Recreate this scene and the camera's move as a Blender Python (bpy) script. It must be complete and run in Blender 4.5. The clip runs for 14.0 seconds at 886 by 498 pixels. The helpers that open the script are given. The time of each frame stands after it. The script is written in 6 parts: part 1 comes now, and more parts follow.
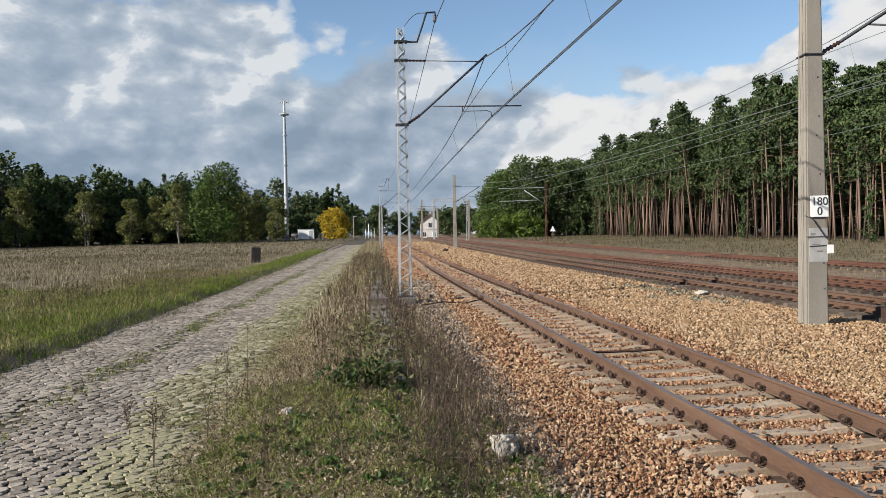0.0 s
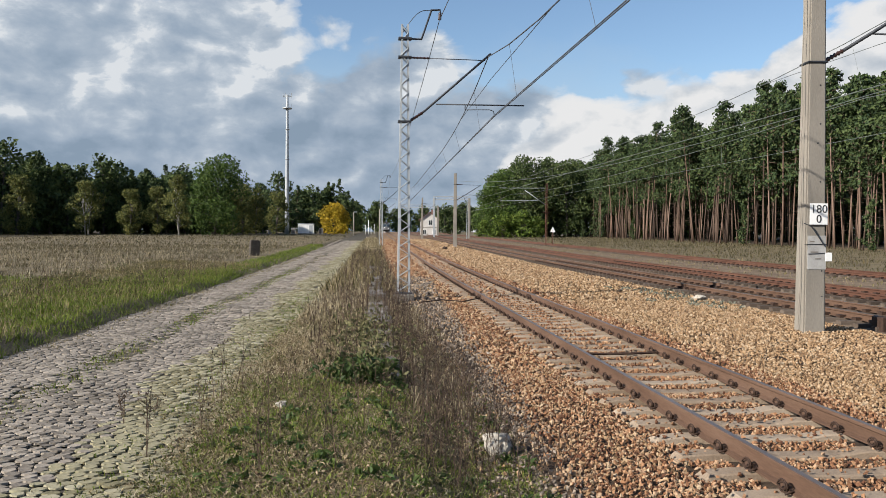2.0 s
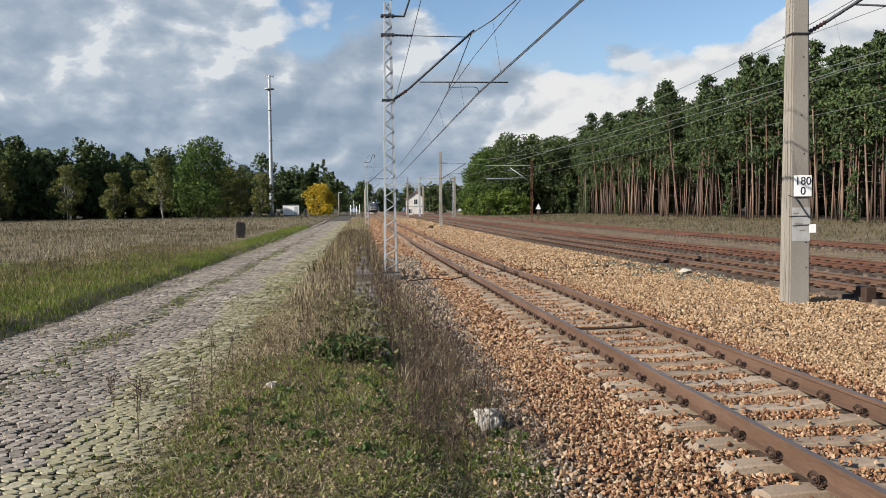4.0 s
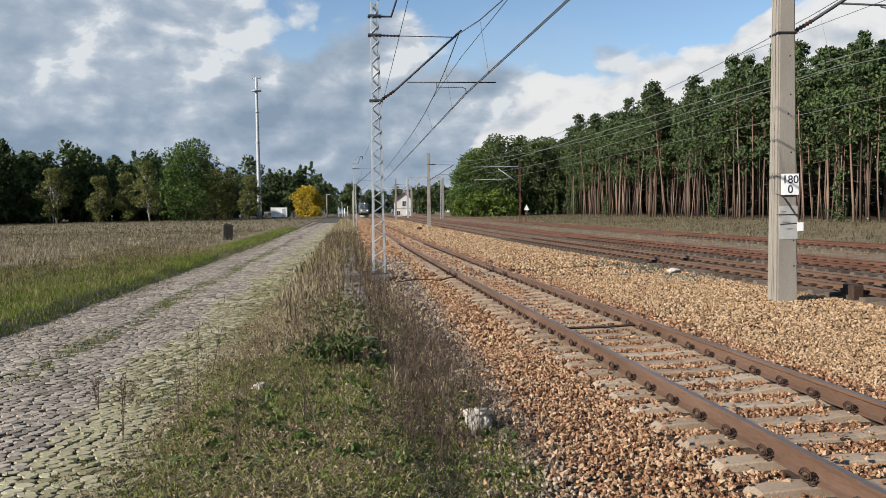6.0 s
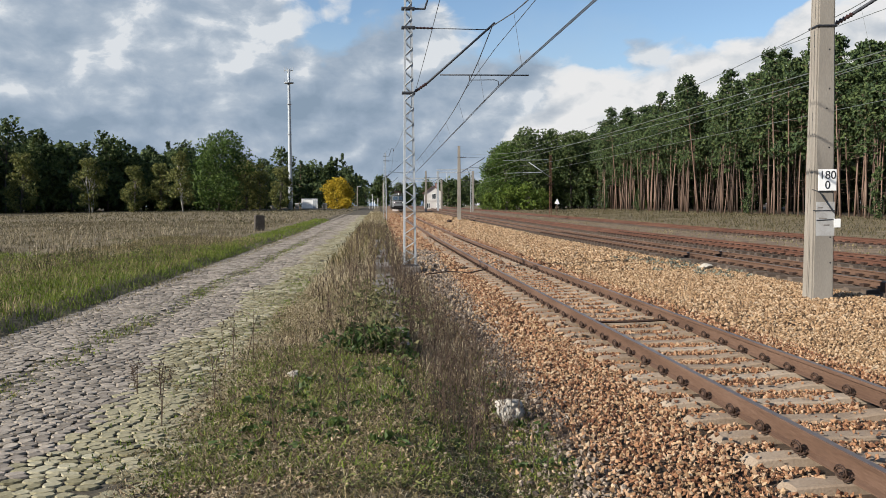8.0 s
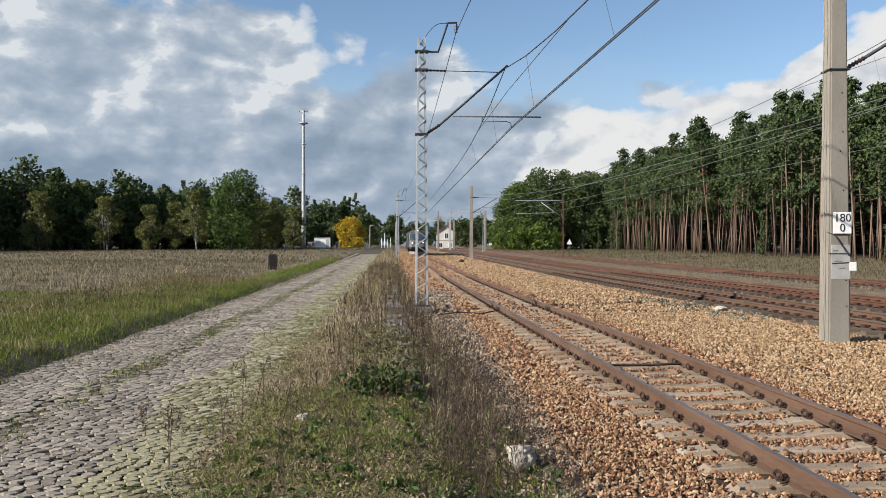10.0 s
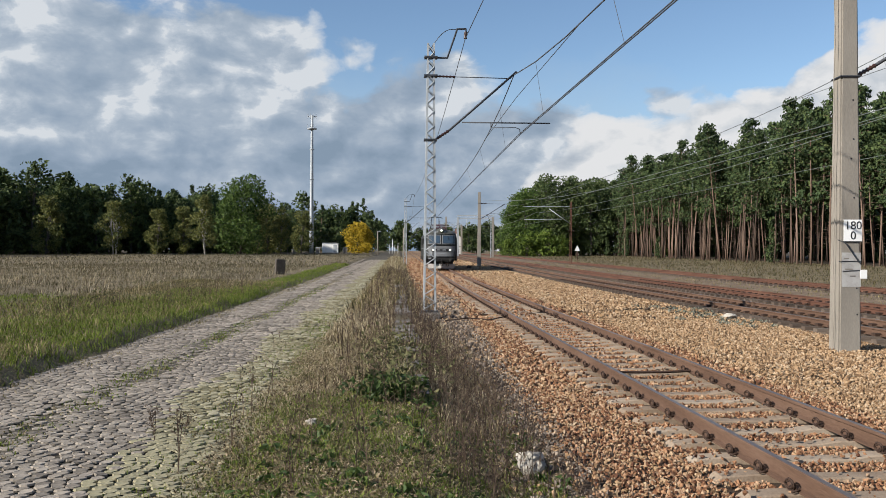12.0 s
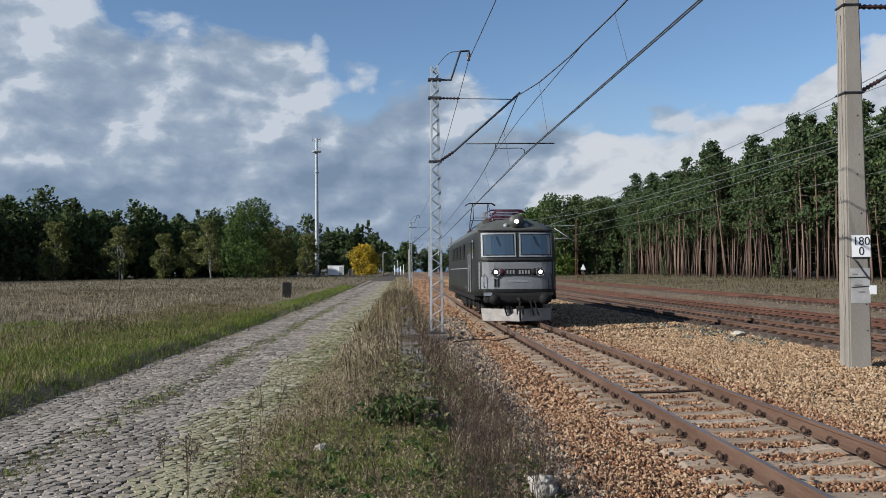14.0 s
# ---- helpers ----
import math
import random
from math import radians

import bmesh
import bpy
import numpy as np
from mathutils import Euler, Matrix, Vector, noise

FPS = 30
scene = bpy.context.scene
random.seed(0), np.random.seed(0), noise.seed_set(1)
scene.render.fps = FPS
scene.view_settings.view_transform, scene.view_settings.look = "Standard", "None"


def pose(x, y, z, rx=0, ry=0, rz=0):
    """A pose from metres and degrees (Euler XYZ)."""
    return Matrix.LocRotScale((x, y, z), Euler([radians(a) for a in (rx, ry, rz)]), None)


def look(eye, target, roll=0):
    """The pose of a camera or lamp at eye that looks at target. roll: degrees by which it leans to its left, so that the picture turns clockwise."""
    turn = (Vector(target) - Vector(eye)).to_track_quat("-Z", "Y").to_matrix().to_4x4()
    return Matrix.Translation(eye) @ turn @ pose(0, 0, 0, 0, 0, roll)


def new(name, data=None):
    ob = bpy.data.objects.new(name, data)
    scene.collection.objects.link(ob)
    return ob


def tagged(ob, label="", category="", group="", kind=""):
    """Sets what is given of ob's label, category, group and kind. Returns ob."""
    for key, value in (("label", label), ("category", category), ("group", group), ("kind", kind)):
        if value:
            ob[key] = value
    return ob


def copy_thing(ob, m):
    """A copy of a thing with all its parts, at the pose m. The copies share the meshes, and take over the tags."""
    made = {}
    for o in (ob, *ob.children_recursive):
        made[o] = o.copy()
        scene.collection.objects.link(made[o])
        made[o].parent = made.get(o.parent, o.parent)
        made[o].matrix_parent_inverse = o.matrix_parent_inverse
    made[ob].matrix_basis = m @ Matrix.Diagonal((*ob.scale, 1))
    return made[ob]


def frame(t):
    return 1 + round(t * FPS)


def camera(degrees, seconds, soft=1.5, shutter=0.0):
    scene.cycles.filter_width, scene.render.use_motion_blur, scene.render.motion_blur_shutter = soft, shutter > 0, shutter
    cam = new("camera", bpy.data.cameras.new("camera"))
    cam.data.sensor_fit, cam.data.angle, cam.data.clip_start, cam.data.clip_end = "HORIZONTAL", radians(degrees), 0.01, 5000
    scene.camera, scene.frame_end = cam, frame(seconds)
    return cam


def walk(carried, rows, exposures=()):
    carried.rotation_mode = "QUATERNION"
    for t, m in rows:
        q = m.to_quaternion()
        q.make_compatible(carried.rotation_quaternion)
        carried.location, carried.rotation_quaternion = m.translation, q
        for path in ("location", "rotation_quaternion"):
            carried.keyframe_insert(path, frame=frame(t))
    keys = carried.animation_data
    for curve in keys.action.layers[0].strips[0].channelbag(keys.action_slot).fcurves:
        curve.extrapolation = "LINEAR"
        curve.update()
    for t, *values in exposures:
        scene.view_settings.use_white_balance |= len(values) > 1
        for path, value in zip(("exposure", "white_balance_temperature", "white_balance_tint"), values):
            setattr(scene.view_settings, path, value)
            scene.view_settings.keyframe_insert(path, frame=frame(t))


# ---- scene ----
cam = camera(57.4, 14.0, soft=0.8)
PATH = [
    (0, (-3.304, -5.941, 1.995), (-3.127, -3.949, 1.959), -1.1),
    (0.5, (-3.302, -5.962, 1.998), (-3.122, -3.97, 1.961), -0.8),
    (1, (-3.291, -5.942, 1.988), (-3.11, -3.95, 1.951), -0.5),
    (1.5, (-3.286, -5.952, 1.992), (-3.104, -3.961, 1.955), 0.3),
    (2, (-3.288, -5.961, 1.994), (-3.11, -3.969, 1.953), 0.4),
    (2.5, (-3.286, -5.955, 1.991), (-3.103, -3.964, 1.948), 0.5),
    (3, (-3.29, -5.974, 1.984), (-3.092, -3.984, 1.937), -0.4),
    (3.5, (-3.3, -5.961, 1.98), (-3.089, -3.973, 1.916), -0.6),
    (4, (-3.307, -5.951, 1.977), (-3.095, -3.964, 1.884), -0.6),
    (6.5, (-3.298, -5.884, 1.943), (-3.055, -3.901, 1.854), -0.9),
    (7, (-3.303, -5.926, 1.946), (-3.086, -3.94, 1.849), -0.8),
    (7.5, (-3.308, -5.915, 1.945), (-3.113, -3.927, 1.846), -1.0),
    (8, (-3.348, -5.932, 1.934), (-3.18, -3.942, 1.828), -0.3),
    (8.5, (-3.351, -5.928, 1.946), (-3.212, -3.935, 1.848), 0.9),
    (9, (-3.326, -5.909, 1.967), (-3.186, -3.915, 1.926), 0.0),
    (11.5, (-3.368, -5.887, 1.951), (-3.24, -3.891, 1.952), 0.3),
    (12, (-3.364, -5.886, 1.959), (-3.244, -3.89, 1.965), 0.3),
    (12.5, (-3.374, -5.885, 1.972), (-3.257, -3.888, 1.997), -0.3),
    (13, (-3.392, -5.87, 1.968), (-3.279, -3.873, 1.998), -0.3),
    (13.5, (-3.388, -5.862, 1.981), (-3.278, -3.866, 2.033), -0.3),
    (14, (-3.389, -5.866, 1.977), (-3.282, -3.869, 2.034), -0.5),
]
walk(cam, [(t, look(e, g, r)) for t, e, g, r in PATH],
     exposures=[(0, 0.79, 6470, 10), (9, 0.79, 6470, 10), (11.5, 0.75, 6420, 10), (12.5, 0.66, 6300, 10), (14, 0.48, 5980, 10)])

# ---- world, sun ----
SUN = Vector((-0.815, -0.345, 0.47)).normalized()
world = bpy.data.worlds.new("sky")
scene.world = world
world.use_nodes = True


def sky_nodes():
    nt = world.node_tree
    nt.nodes.clear()
    N, K = nt.nodes.new, nt.links.new

    def math_node(op, a, b=None):
        n = N("ShaderNodeMath")
        n.operation = op
        for i, v in enumerate((a, b)):
            if v is None:
                continue
            if isinstance(v, (int, float)):
                n.inputs[i].default_value = v
            else:
                K(v, n.inputs[i])
        return n.outputs[0]

    def ramp(fac, stops):
        n = N("ShaderNodeValToRGB")
        e = n.color_ramp.elements
        e[0].position, e[1].position = stops[0][0], stops[-1][0]
        e[0].color, e[1].color = (*stops[0][1], 1), (*stops[-1][1], 1)
        for p, c in stops[1:-1]:
            e.new(p).color = (*c, 1)
        K(fac, n.inputs[0])
        return n.outputs[0]

    def mix(fac, a, b):
        n = N("ShaderNodeMix")
        n.data_type = "RGBA"
        K(fac, n.inputs[0])
        K(a, n.inputs[6])
        K(b, n.inputs[7])
        return n.outputs[2]

    out, bg = N("ShaderNodeOutputWorld"), N("ShaderNodeBackground")
    sky = N("ShaderNodeTexSky")
    sky.sky_type, sky.sun_disc = "NISHITA", False
    sky.sun_elevation, sky.sun_rotation = radians(28), radians(247)
    sky.air_density, sky.dust_density, sky.ozone_density = 1.0, 0.1, 2.5
    co = N("ShaderNodeTexCoord")
    sep = N("ShaderNodeSeparateXYZ")
    K(co.outputs["Generated"], sep.inputs[0])
    x, z = sep.outputs[0], sep.outputs[2]

    def cloud_noise(shift, scale, detail, rough, distort=0.25):
        m = N("ShaderNodeMapping")
        m.inputs["Location"].default_value = shift
        m.inputs["Scale"].default_value = (1, 1, 1.7)
        K(co.outputs["Generated"], m.inputs[0])
        n = N("ShaderNodeTexNoise")
        n.inputs["Scale"].default_value, n.inputs["Detail"].default_value = scale, detail
        n.inputs["Roughness"].default_value, n.inputs["Distortion"].default_value = rough, distort
        K(m.outputs[0], n.inputs["Vector"])
        return n.outputs["Fac"]

    def billows(shift):
        """Heaped cloud: broad swells, rounded heads and fine fraying."""
        swell = cloud_noise(shift, 3.4, 5, 0.5, 0.0)
        fray = cloud_noise(shift, 15.0, 8, 0.62, 0.3)
        m = N("ShaderNodeMapping")
        m.inputs["Location"].default_value = shift
        m.inputs["Scale"].default_value = (1, 1, 1.5)
        K(co.outputs["Generated"], m.inputs[0])
        warp = N("ShaderNodeMix")
        warp.data_type = "VECTOR"
        warp.inputs[0].default_value = 0.09
        wn = N("ShaderNodeTexNoise")
        wn.inputs["Scale"].default_value, wn.inputs["Detail"].default_value = 7.0, 5
        K(m.outputs[0], wn.inputs["Vector"])
        K(m.outputs[0], warp.inputs[4])
        K(wn.outputs["Color"], warp.inputs[5])
        vo = N("ShaderNodeTexVoronoi")
        vo.feature = "SMOOTH_F1"
        vo.inputs["Scale"].default_value, vo.inputs["Smoothness"].default_value = 8.5, 0.35
        vo.inputs["Detail"].default_value, vo.inputs["Roughness"].default_value = 2.0, 0.5
        K(warp.outputs[1], vo.inputs["Vector"])
        heads = math_node("SUBTRACT", 0.62, vo.outputs["Distance"])
        return math_node("ADD", math_node("ADD", math_node("MULTIPLY", swell, 0.78), math_node("MULTIPLY", heads, 0.30)), math_node("MULTIPLY", math_node("SUBTRACT", fray, 0.5), 0.30))

    big = billows((3.1, 0.4, 1.2))
    lit = billows((3.1 + 0.014, 0.4, 1.2 - 0.022))
    broad = cloud_noise((7.7, 2.0, 0.3), 2.6, 4, 0.5)
    # more cover low down and towards the west, open sky high in the east
    low = math_node("SUBTRACT", 0.73, math_node("MULTIPLY", math_node("MAXIMUM", z, 0.0), 2.45))
    west = math_node("MULTIPLY", x, -0.6)
    cover = math_node("ADD", math_node("ADD", low, west), math_node("MULTIPLY", broad, 0.35))
    dens = math_node("ADD", big, math_node("SUBTRACT", cover, 0.25))
    alpha = ramp(dens, [(0.45, (0, 0, 0)), (0.50, (0.55, 0.55, 0.55)), (0.545, (1, 1, 1))])
    # sunward side of each billow is white, thick parts turn blue-grey
    edge = math_node("MULTIPLY", math_node("SUBTRACT", big, lit), 4.5)
    thick = math_node("SUBTRACT", dens, 0.5)
    tone = math_node("ADD", math_node("SUBTRACT", 0.66, math_node("MULTIPLY", thick, 0.85)), edge)
    tone = math_node("SUBTRACT", tone, math_node("MULTIPLY", math_node("SUBTRACT", 0.5, broad), 0.9))
    tone = math_node("ADD", tone, math_node("MULTIPLY", math_node("MAXIMUM", x, 0.0), 0.45))
    tone = math_node("ADD", tone, math_node("MULTIPLY", math_node("MAXIMUM", math_node("MULTIPLY", x, -1.0), 0.0), 0.35))
    cloud = ramp(tone, [(0.0, (0.30, 0.395, 0.51)), (0.38, (0.385, 0.48, 0.60)), (0.68, (0.49, 0.575, 0.68)), (0.90, (0.66, 0.73, 0.81)), (1.0, (0.85, 0.89, 0.93))])
    scale_sky = N("ShaderNodeVectorMath")
    scale_sky.operation = "SCALE"
    scale_sky.inputs[3].default_value = 0.165
    K(sky.outputs[0], scale_sky.inputs[0])
    # thin veil of high cloud in the north-east
    smear = cloud_noise((1.3, 5.0, 2.2), 5.0, 5, 0.55)
    veil = math_node("SUBTRACT", 1.16, math_node("MULTIPLY", z, 5.2))
    veil = math_node("ADD", veil, math_node("MULTIPLY", math_node("SUBTRACT", smear, 0.5), 1.1))
    veil = math_node("SUBTRACT", veil, math_node("MULTIPLY", math_node("MAXIMUM", math_node("SUBTRACT", x, 0.25), 0.0), 1.2))
    veil = math_node("MINIMUM", math_node("MAXIMUM", math_node("MULTIPLY", veil, 1.3), 0.0), 0.7)
    pale = N("ShaderNodeRGB")
    pale.outputs[0].default_value = (0.52, 0.67, 0.82, 1)
    # heaped white cumulus bank low in the east
    heads = billows((0.6, 4.2, 2.7))
    heads_lit = billows((0.6 + 0.012, 4.2, 2.7 - 0.02))
    top = math_node("ADD", 0.168, math_node("MULTIPLY", math_node("SUBTRACT", x, 0.25), 0.30))
    depth = math_node("SUBTRACT", top, z)
    bank = math_node("ADD", math_node("MULTIPLY", depth, 7.0), math_node("MULTIPLY", math_node("SUBTRACT", heads, 0.44), 1.5))
    bank = math_node("ADD", bank, math_node("MINIMUM", math_node("MULTIPLY", math_node("SUBTRACT", x, 0.21), 5.0), 0.12))
    bank_alpha = ramp(bank, [(0.02, (0, 0, 0)), (0.09, (0.8, 0.8, 0.8)), (0.16, (1, 1, 1))])
    glow = math_node("ADD", math_node("SUBTRACT", 1.05, math_node("MULTIPLY", bank, 0.30)), math_node("MULTIPLY", math_node("SUBTRACT", heads, heads_lit), 4.0))
    bank_tone = ramp(glow, [(0.2, (0.44, 0.51, 0.60)), (0.6, (0.66, 0.71, 0.77)), (0.85, (0.86, 0.88, 0.90)), (1.0, (0.97, 0.97, 0.97))])
    air = mix(veil, scale_sky.outputs[0], pale.outputs[0])
    air = mix(alpha, air, cloud)
    K(mix(bank_alpha, air, bank_tone), bg.inputs[0])
    bg.inputs[1].default_value = 0.485
    K(bg.outputs[0], out.inputs[0])


sky_nodes()
sun = new("sun", bpy.data.lights.new("sun", "SUN"))
sun.data.energy, sun.data.angle, sun.data.color = 5.0, radians(0.55), (1.0, 0.935, 0.84)
sun.matrix_world = look(SUN * 300, (0, 0, 0))


# ---- materials ----
def mat(name, stops, scale=6.0, rough=0.85, metal=0.0, bump=0.3, fine=40.0, island=0.0, per_object=0.0, spec=0.3,
        stretch=(1, 1, 1), sheen_through=0.0, coords="Object", bump_scale=None, dist=0.02):
    """Procedural surface: noise at two scales through a colour ramp, with island or object variation and bump."""
    m = bpy.data.materials.new(name)
    m.use_nodes = True
    nt = m.node_tree
    N, K = nt.nodes.new, nt.links.new
    b = nt.nodes["Principled BSDF"]
    b.inputs["Roughness"].default_value, b.inputs["Metallic"].default_value = rough, metal
    b.inputs["Specular IOR Level"].default_value = spec
    co, mp = N("ShaderNodeTexCoord"), N("ShaderNodeMapping")
    mp.inputs["Scale"].default_value = stretch
    K(co.outputs[coords], mp.inputs[0])
    n1, n2 = N("ShaderNodeTexNoise"), N("ShaderNodeTexNoise")
    for n, s in ((n1, scale), (n2, fine)):
        n.inputs["Scale"].default_value, n.inputs["Detail"].default_value = s, 5
        K(mp.outputs[0], n.inputs["Vector"])
    total = N("ShaderNodeMath")
    total.operation = "MULTIPLY_ADD"
    K(n1.outputs["Fac"], total.inputs[0])
    total.inputs[1].default_value = 0.65 * (1 - max(island, per_object) * 0.6)
    extra = N("ShaderNodeMath")
    extra.operation = "MULTIPLY"
    extra.inputs[1].default_value = 0.35
    K(n2.outputs["Fac"], extra.inputs[0])
    K(extra.outputs[0], total.inputs[2])
    fac = total.outputs[0]
    for weight, node in ((island, "ShaderNodeNewGeometry"), (per_object, "ShaderNodeObjectInfo")):
        if weight:
            g = N(node)
            add = N("ShaderNodeMath")
            add.operation = "MULTIPLY_ADD"
            K(g.outputs["Random Per Island" if island and node.endswith("Geometry") else "Random"], add.inputs[0])
            add.inputs[1].default_value = weight
            sub = N("ShaderNodeMath")
            sub.operation = "SUBTRACT"
            K(fac, sub.inputs[0])
            sub.inputs[1].default_value = weight * 0.32
            K(sub.outputs[0], add.inputs[2])
            fac = add.outputs[0]
    r = N("ShaderNodeValToRGB")
    e = r.color_ramp.elements
    k = len(stops)
    pos = [0.25 + 0.5 * i / (k - 1) for i in range(k)]
    e[0].position, e[1].position = pos[0], pos[-1]
    e[0].color, e[1].color = (*stops[0], 1), (*stops[-1], 1)
    for p, c in list(zip(pos, stops))[1:-1]:
        e.new(p).color = (*c, 1)
    K(fac, r.inputs[0])
    K(r.outputs[0], b.inputs["Base Color"])
    if bump:
        bp = N("ShaderNodeBump")
        bp.inputs["Strength"].default_value, bp.inputs["Distance"].default_value = bump, dist
        K((n2 if bump_scale is None else n1).outputs["Fac"], bp.inputs["Height"])
        K(bp.outputs[0], b.inputs["Normal"])
    if sheen_through:
        tr, mx = N("ShaderNodeBsdfTranslucent"), N("ShaderNodeMixShader")
        K(r.outputs[0], tr.inputs[0])
        mx.inputs[0].default_value = sheen_through
        K(b.outputs[0], mx.inputs[1])
        K(tr.outputs[0], mx.inputs[2])
        K(mx.outputs[0], nt.nodes["Material Output"].inputs[0])
    return m


def plain(name, c, rough=0.6, metal=0.0, spec=0.4, var=0.25):
    lo = tuple(v * (1 - var) for v in c)
    hi = tuple(min(1, v * (1 + var)) for v in c)
    return mat(name, [lo, c, hi], scale=3, rough=rough, metal=metal, bump=0.08, fine=60, spec=spec)


M_BALLAST = mat("ballast_stone", [(0.1088, 0.0639, 0.034), (0.2516, 0.155, 0.0816), (0.34, 0.2278, 0.1292), (0.408, 0.3094, 0.204)], scale=2.2, fine=60, island=0.5, bump=0.25, rough=0.9)
M_BALLAST_RUST = mat("ballast_stone_rusty", [(0.0884, 0.0381, 0.0204), (0.2108, 0.1034, 0.0517), (0.2924, 0.1598, 0.085), (0.3672, 0.2516, 0.1598)], scale=2.2, fine=60, island=0.6, bump=0.25, rough=0.9)
M_BALLAST_GREY = mat("ballast_stone_grey", [(0.068, 0.0544, 0.0442), (0.1496, 0.1224, 0.0986), (0.2312, 0.1836, 0.1428), (0.3128, 0.2584, 0.204)], scale=2.2, fine=60, island=0.6, bump=0.25, rough=0.9)
M_BED = mat("ballast_bed", [(0.0408, 0.0258, 0.0163), (0.1632, 0.0986, 0.0544), (0.2856, 0.187, 0.1088), (0.3808, 0.272, 0.17)], scale=2.5, fine=7, bump=1.0, rough=0.95, dist=0.06)
# Near bed: shade in the gaps between the stones is put into its colour.
M_UNDER = mat("ballast_gap_shade", [(0.0238, 0.0163, 0.0109), (0.0578, 0.0381, 0.0245), (0.1088, 0.0714, 0.0449)], scale=5, fine=30, bump=0.8, rough=0.98)
M_SIDING_BED = mat("siding_bed", [(0.055, 0.038, 0.026), (0.125, 0.088, 0.058), (0.20, 0.148, 0.098), (0.27, 0.21, 0.15)], scale=1.2, fine=16, bump=1.0, rough=0.95, dist=0.05)
M_RUST = mat("rusty_rail", [(0.051, 0.0286, 0.0184), (0.0986, 0.0571, 0.0374), (0.1462, 0.0918, 0.0646)], scale=4, fine=70, bump=0.2, rough=0.7, stretch=(1, 0.15, 1))
M_RUST_RED = mat("old_rusty_rail", [(0.0476, 0.0218, 0.0143), (0.0918, 0.0422, 0.0272), (0.136, 0.0714, 0.0476)], scale=4, fine=70, bump=0.2, rough=0.8, stretch=(1, 0.15, 1))
M_RAILTOP = mat("worn_rail_head", [(0.102, 0.0816, 0.0714), (0.1598, 0.1326, 0.119), (0.2176, 0.1904, 0.1768)], scale=3, fine=30, bump=0.03, rough=0.42, metal=0.5, stretch=(4, 0.1, 1))
M_SLEEPER = mat("sleeper_concrete", [(0.1632, 0.1156, 0.0782), (0.2652, 0.204, 0.1462), (0.3468, 0.2856, 0.2176)], scale=2, fine=50, per_object=0.25, bump=0.3, rough=0.92)
M_WOOD = mat("old_sleeper_wood", [(0.0405, 0.0301, 0.0231), (0.0838, 0.0624, 0.0474), (0.1387, 0.1098, 0.0867)], scale=2, fine=40, per_object=0.3, bump=0.6, rough=0.95, stretch=(0.2, 2, 2))
M_CLIP = mat("clip_iron", [(0.019, 0.0109, 0.0082), (0.0408, 0.0231, 0.0156), (0.0748, 0.0442, 0.0306)], scale=20, fine=90, rough=0.75)
M_CONCRETE = mat("pole_concrete", [(0.1564, 0.1408, 0.1189), (0.2252, 0.2033, 0.172), (0.2878, 0.2628, 0.2252)], scale=1.6, fine=45, bump=0.2, rough=0.92, stretch=(1, 1, 0.35))
M_SLAB = mat("weathered_slab", [(0.0816, 0.0714, 0.0612), (0.1632, 0.1462, 0.1292), (0.2448, 0.2244, 0.2006)], scale=3, fine=45, per_object=0.2, bump=0.4, rough=0.95)
M_GALV = mat("galvanised_steel", [(0.2574, 0.2808, 0.2964), (0.3588, 0.3822, 0.3978), (0.4524, 0.4758, 0.4914)], scale=3, fine=60, bump=0.05, rough=0.6, metal=0.2)
M_DARKSTEEL = mat("dark_steel", [(0.024, 0.0272, 0.0336), (0.044, 0.048, 0.056), (0.08, 0.084, 0.092)], scale=4, fine=60, rough=0.6, metal=0.4)
M_WIRE = mat("contact_wire", [(0.06, 0.065, 0.075), (0.10, 0.105, 0.115), (0.15, 0.155, 0.165)], scale=1, fine=20, bump=0, rough=0.5, metal=0.6)
M_WIRE_LIGHT = mat("worn_wire", [(0.104, 0.116, 0.112), (0.132, 0.148, 0.14), (0.168, 0.18, 0.172)], scale=1, fine=20, bump=0, rough=0.55, metal=0.3)
M_PORCELAIN = mat("brown_porcelain", [(0.0238, 0.0122, 0.0095), (0.0408, 0.019, 0.0136), (0.0612, 0.0306, 0.0204)], scale=4, fine=30, bump=0, rough=0.25, spec=0.5)
M_WHITE = mat("white_enamel", [(0.62, 0.62, 0.60), (0.74, 0.74, 0.72), (0.80, 0.80, 0.79)], scale=2, fine=50, bump=0.03, rough=0.5)
M_BLACK = plain("black_paint", (0.02, 0.02, 0.022), 0.6)
M_PAPER = mat("weathered_paint", [(0.2312, 0.2244, 0.2108), (0.3264, 0.3196, 0.306), (0.408, 0.408, 0.3978)], scale=7, fine=40, bump=0.1, rough=0.9)
M_COBBLE = mat("cobblestone", [(0.0925, 0.0777, 0.0629), (0.1813, 0.1554, 0.1258), (0.259, 0.2235, 0.1835), (0.3404, 0.296, 0.2442)], scale=1.1, fine=40, island=0.35, bump=0.35, rough=0.9)
M_COBBLE_ONE = mat("cobblestone_single", [(0.0925, 0.0777, 0.0629), (0.1813, 0.1554, 0.1258), (0.259, 0.2235, 0.1835), (0.3404, 0.296, 0.2442)], scale=1.1, fine=40, per_object=0.35, bump=0.35, rough=0.9)
M_COBBLE_MOSS = mat("mossy_cobblestone", [(0.0988, 0.0874, 0.0471), (0.1976, 0.1763, 0.1026), (0.285, 0.2584, 0.1687), (0.3648, 0.3382, 0.2432)], scale=1.3, fine=40, island=0.35, bump=0.35, rough=0.95)
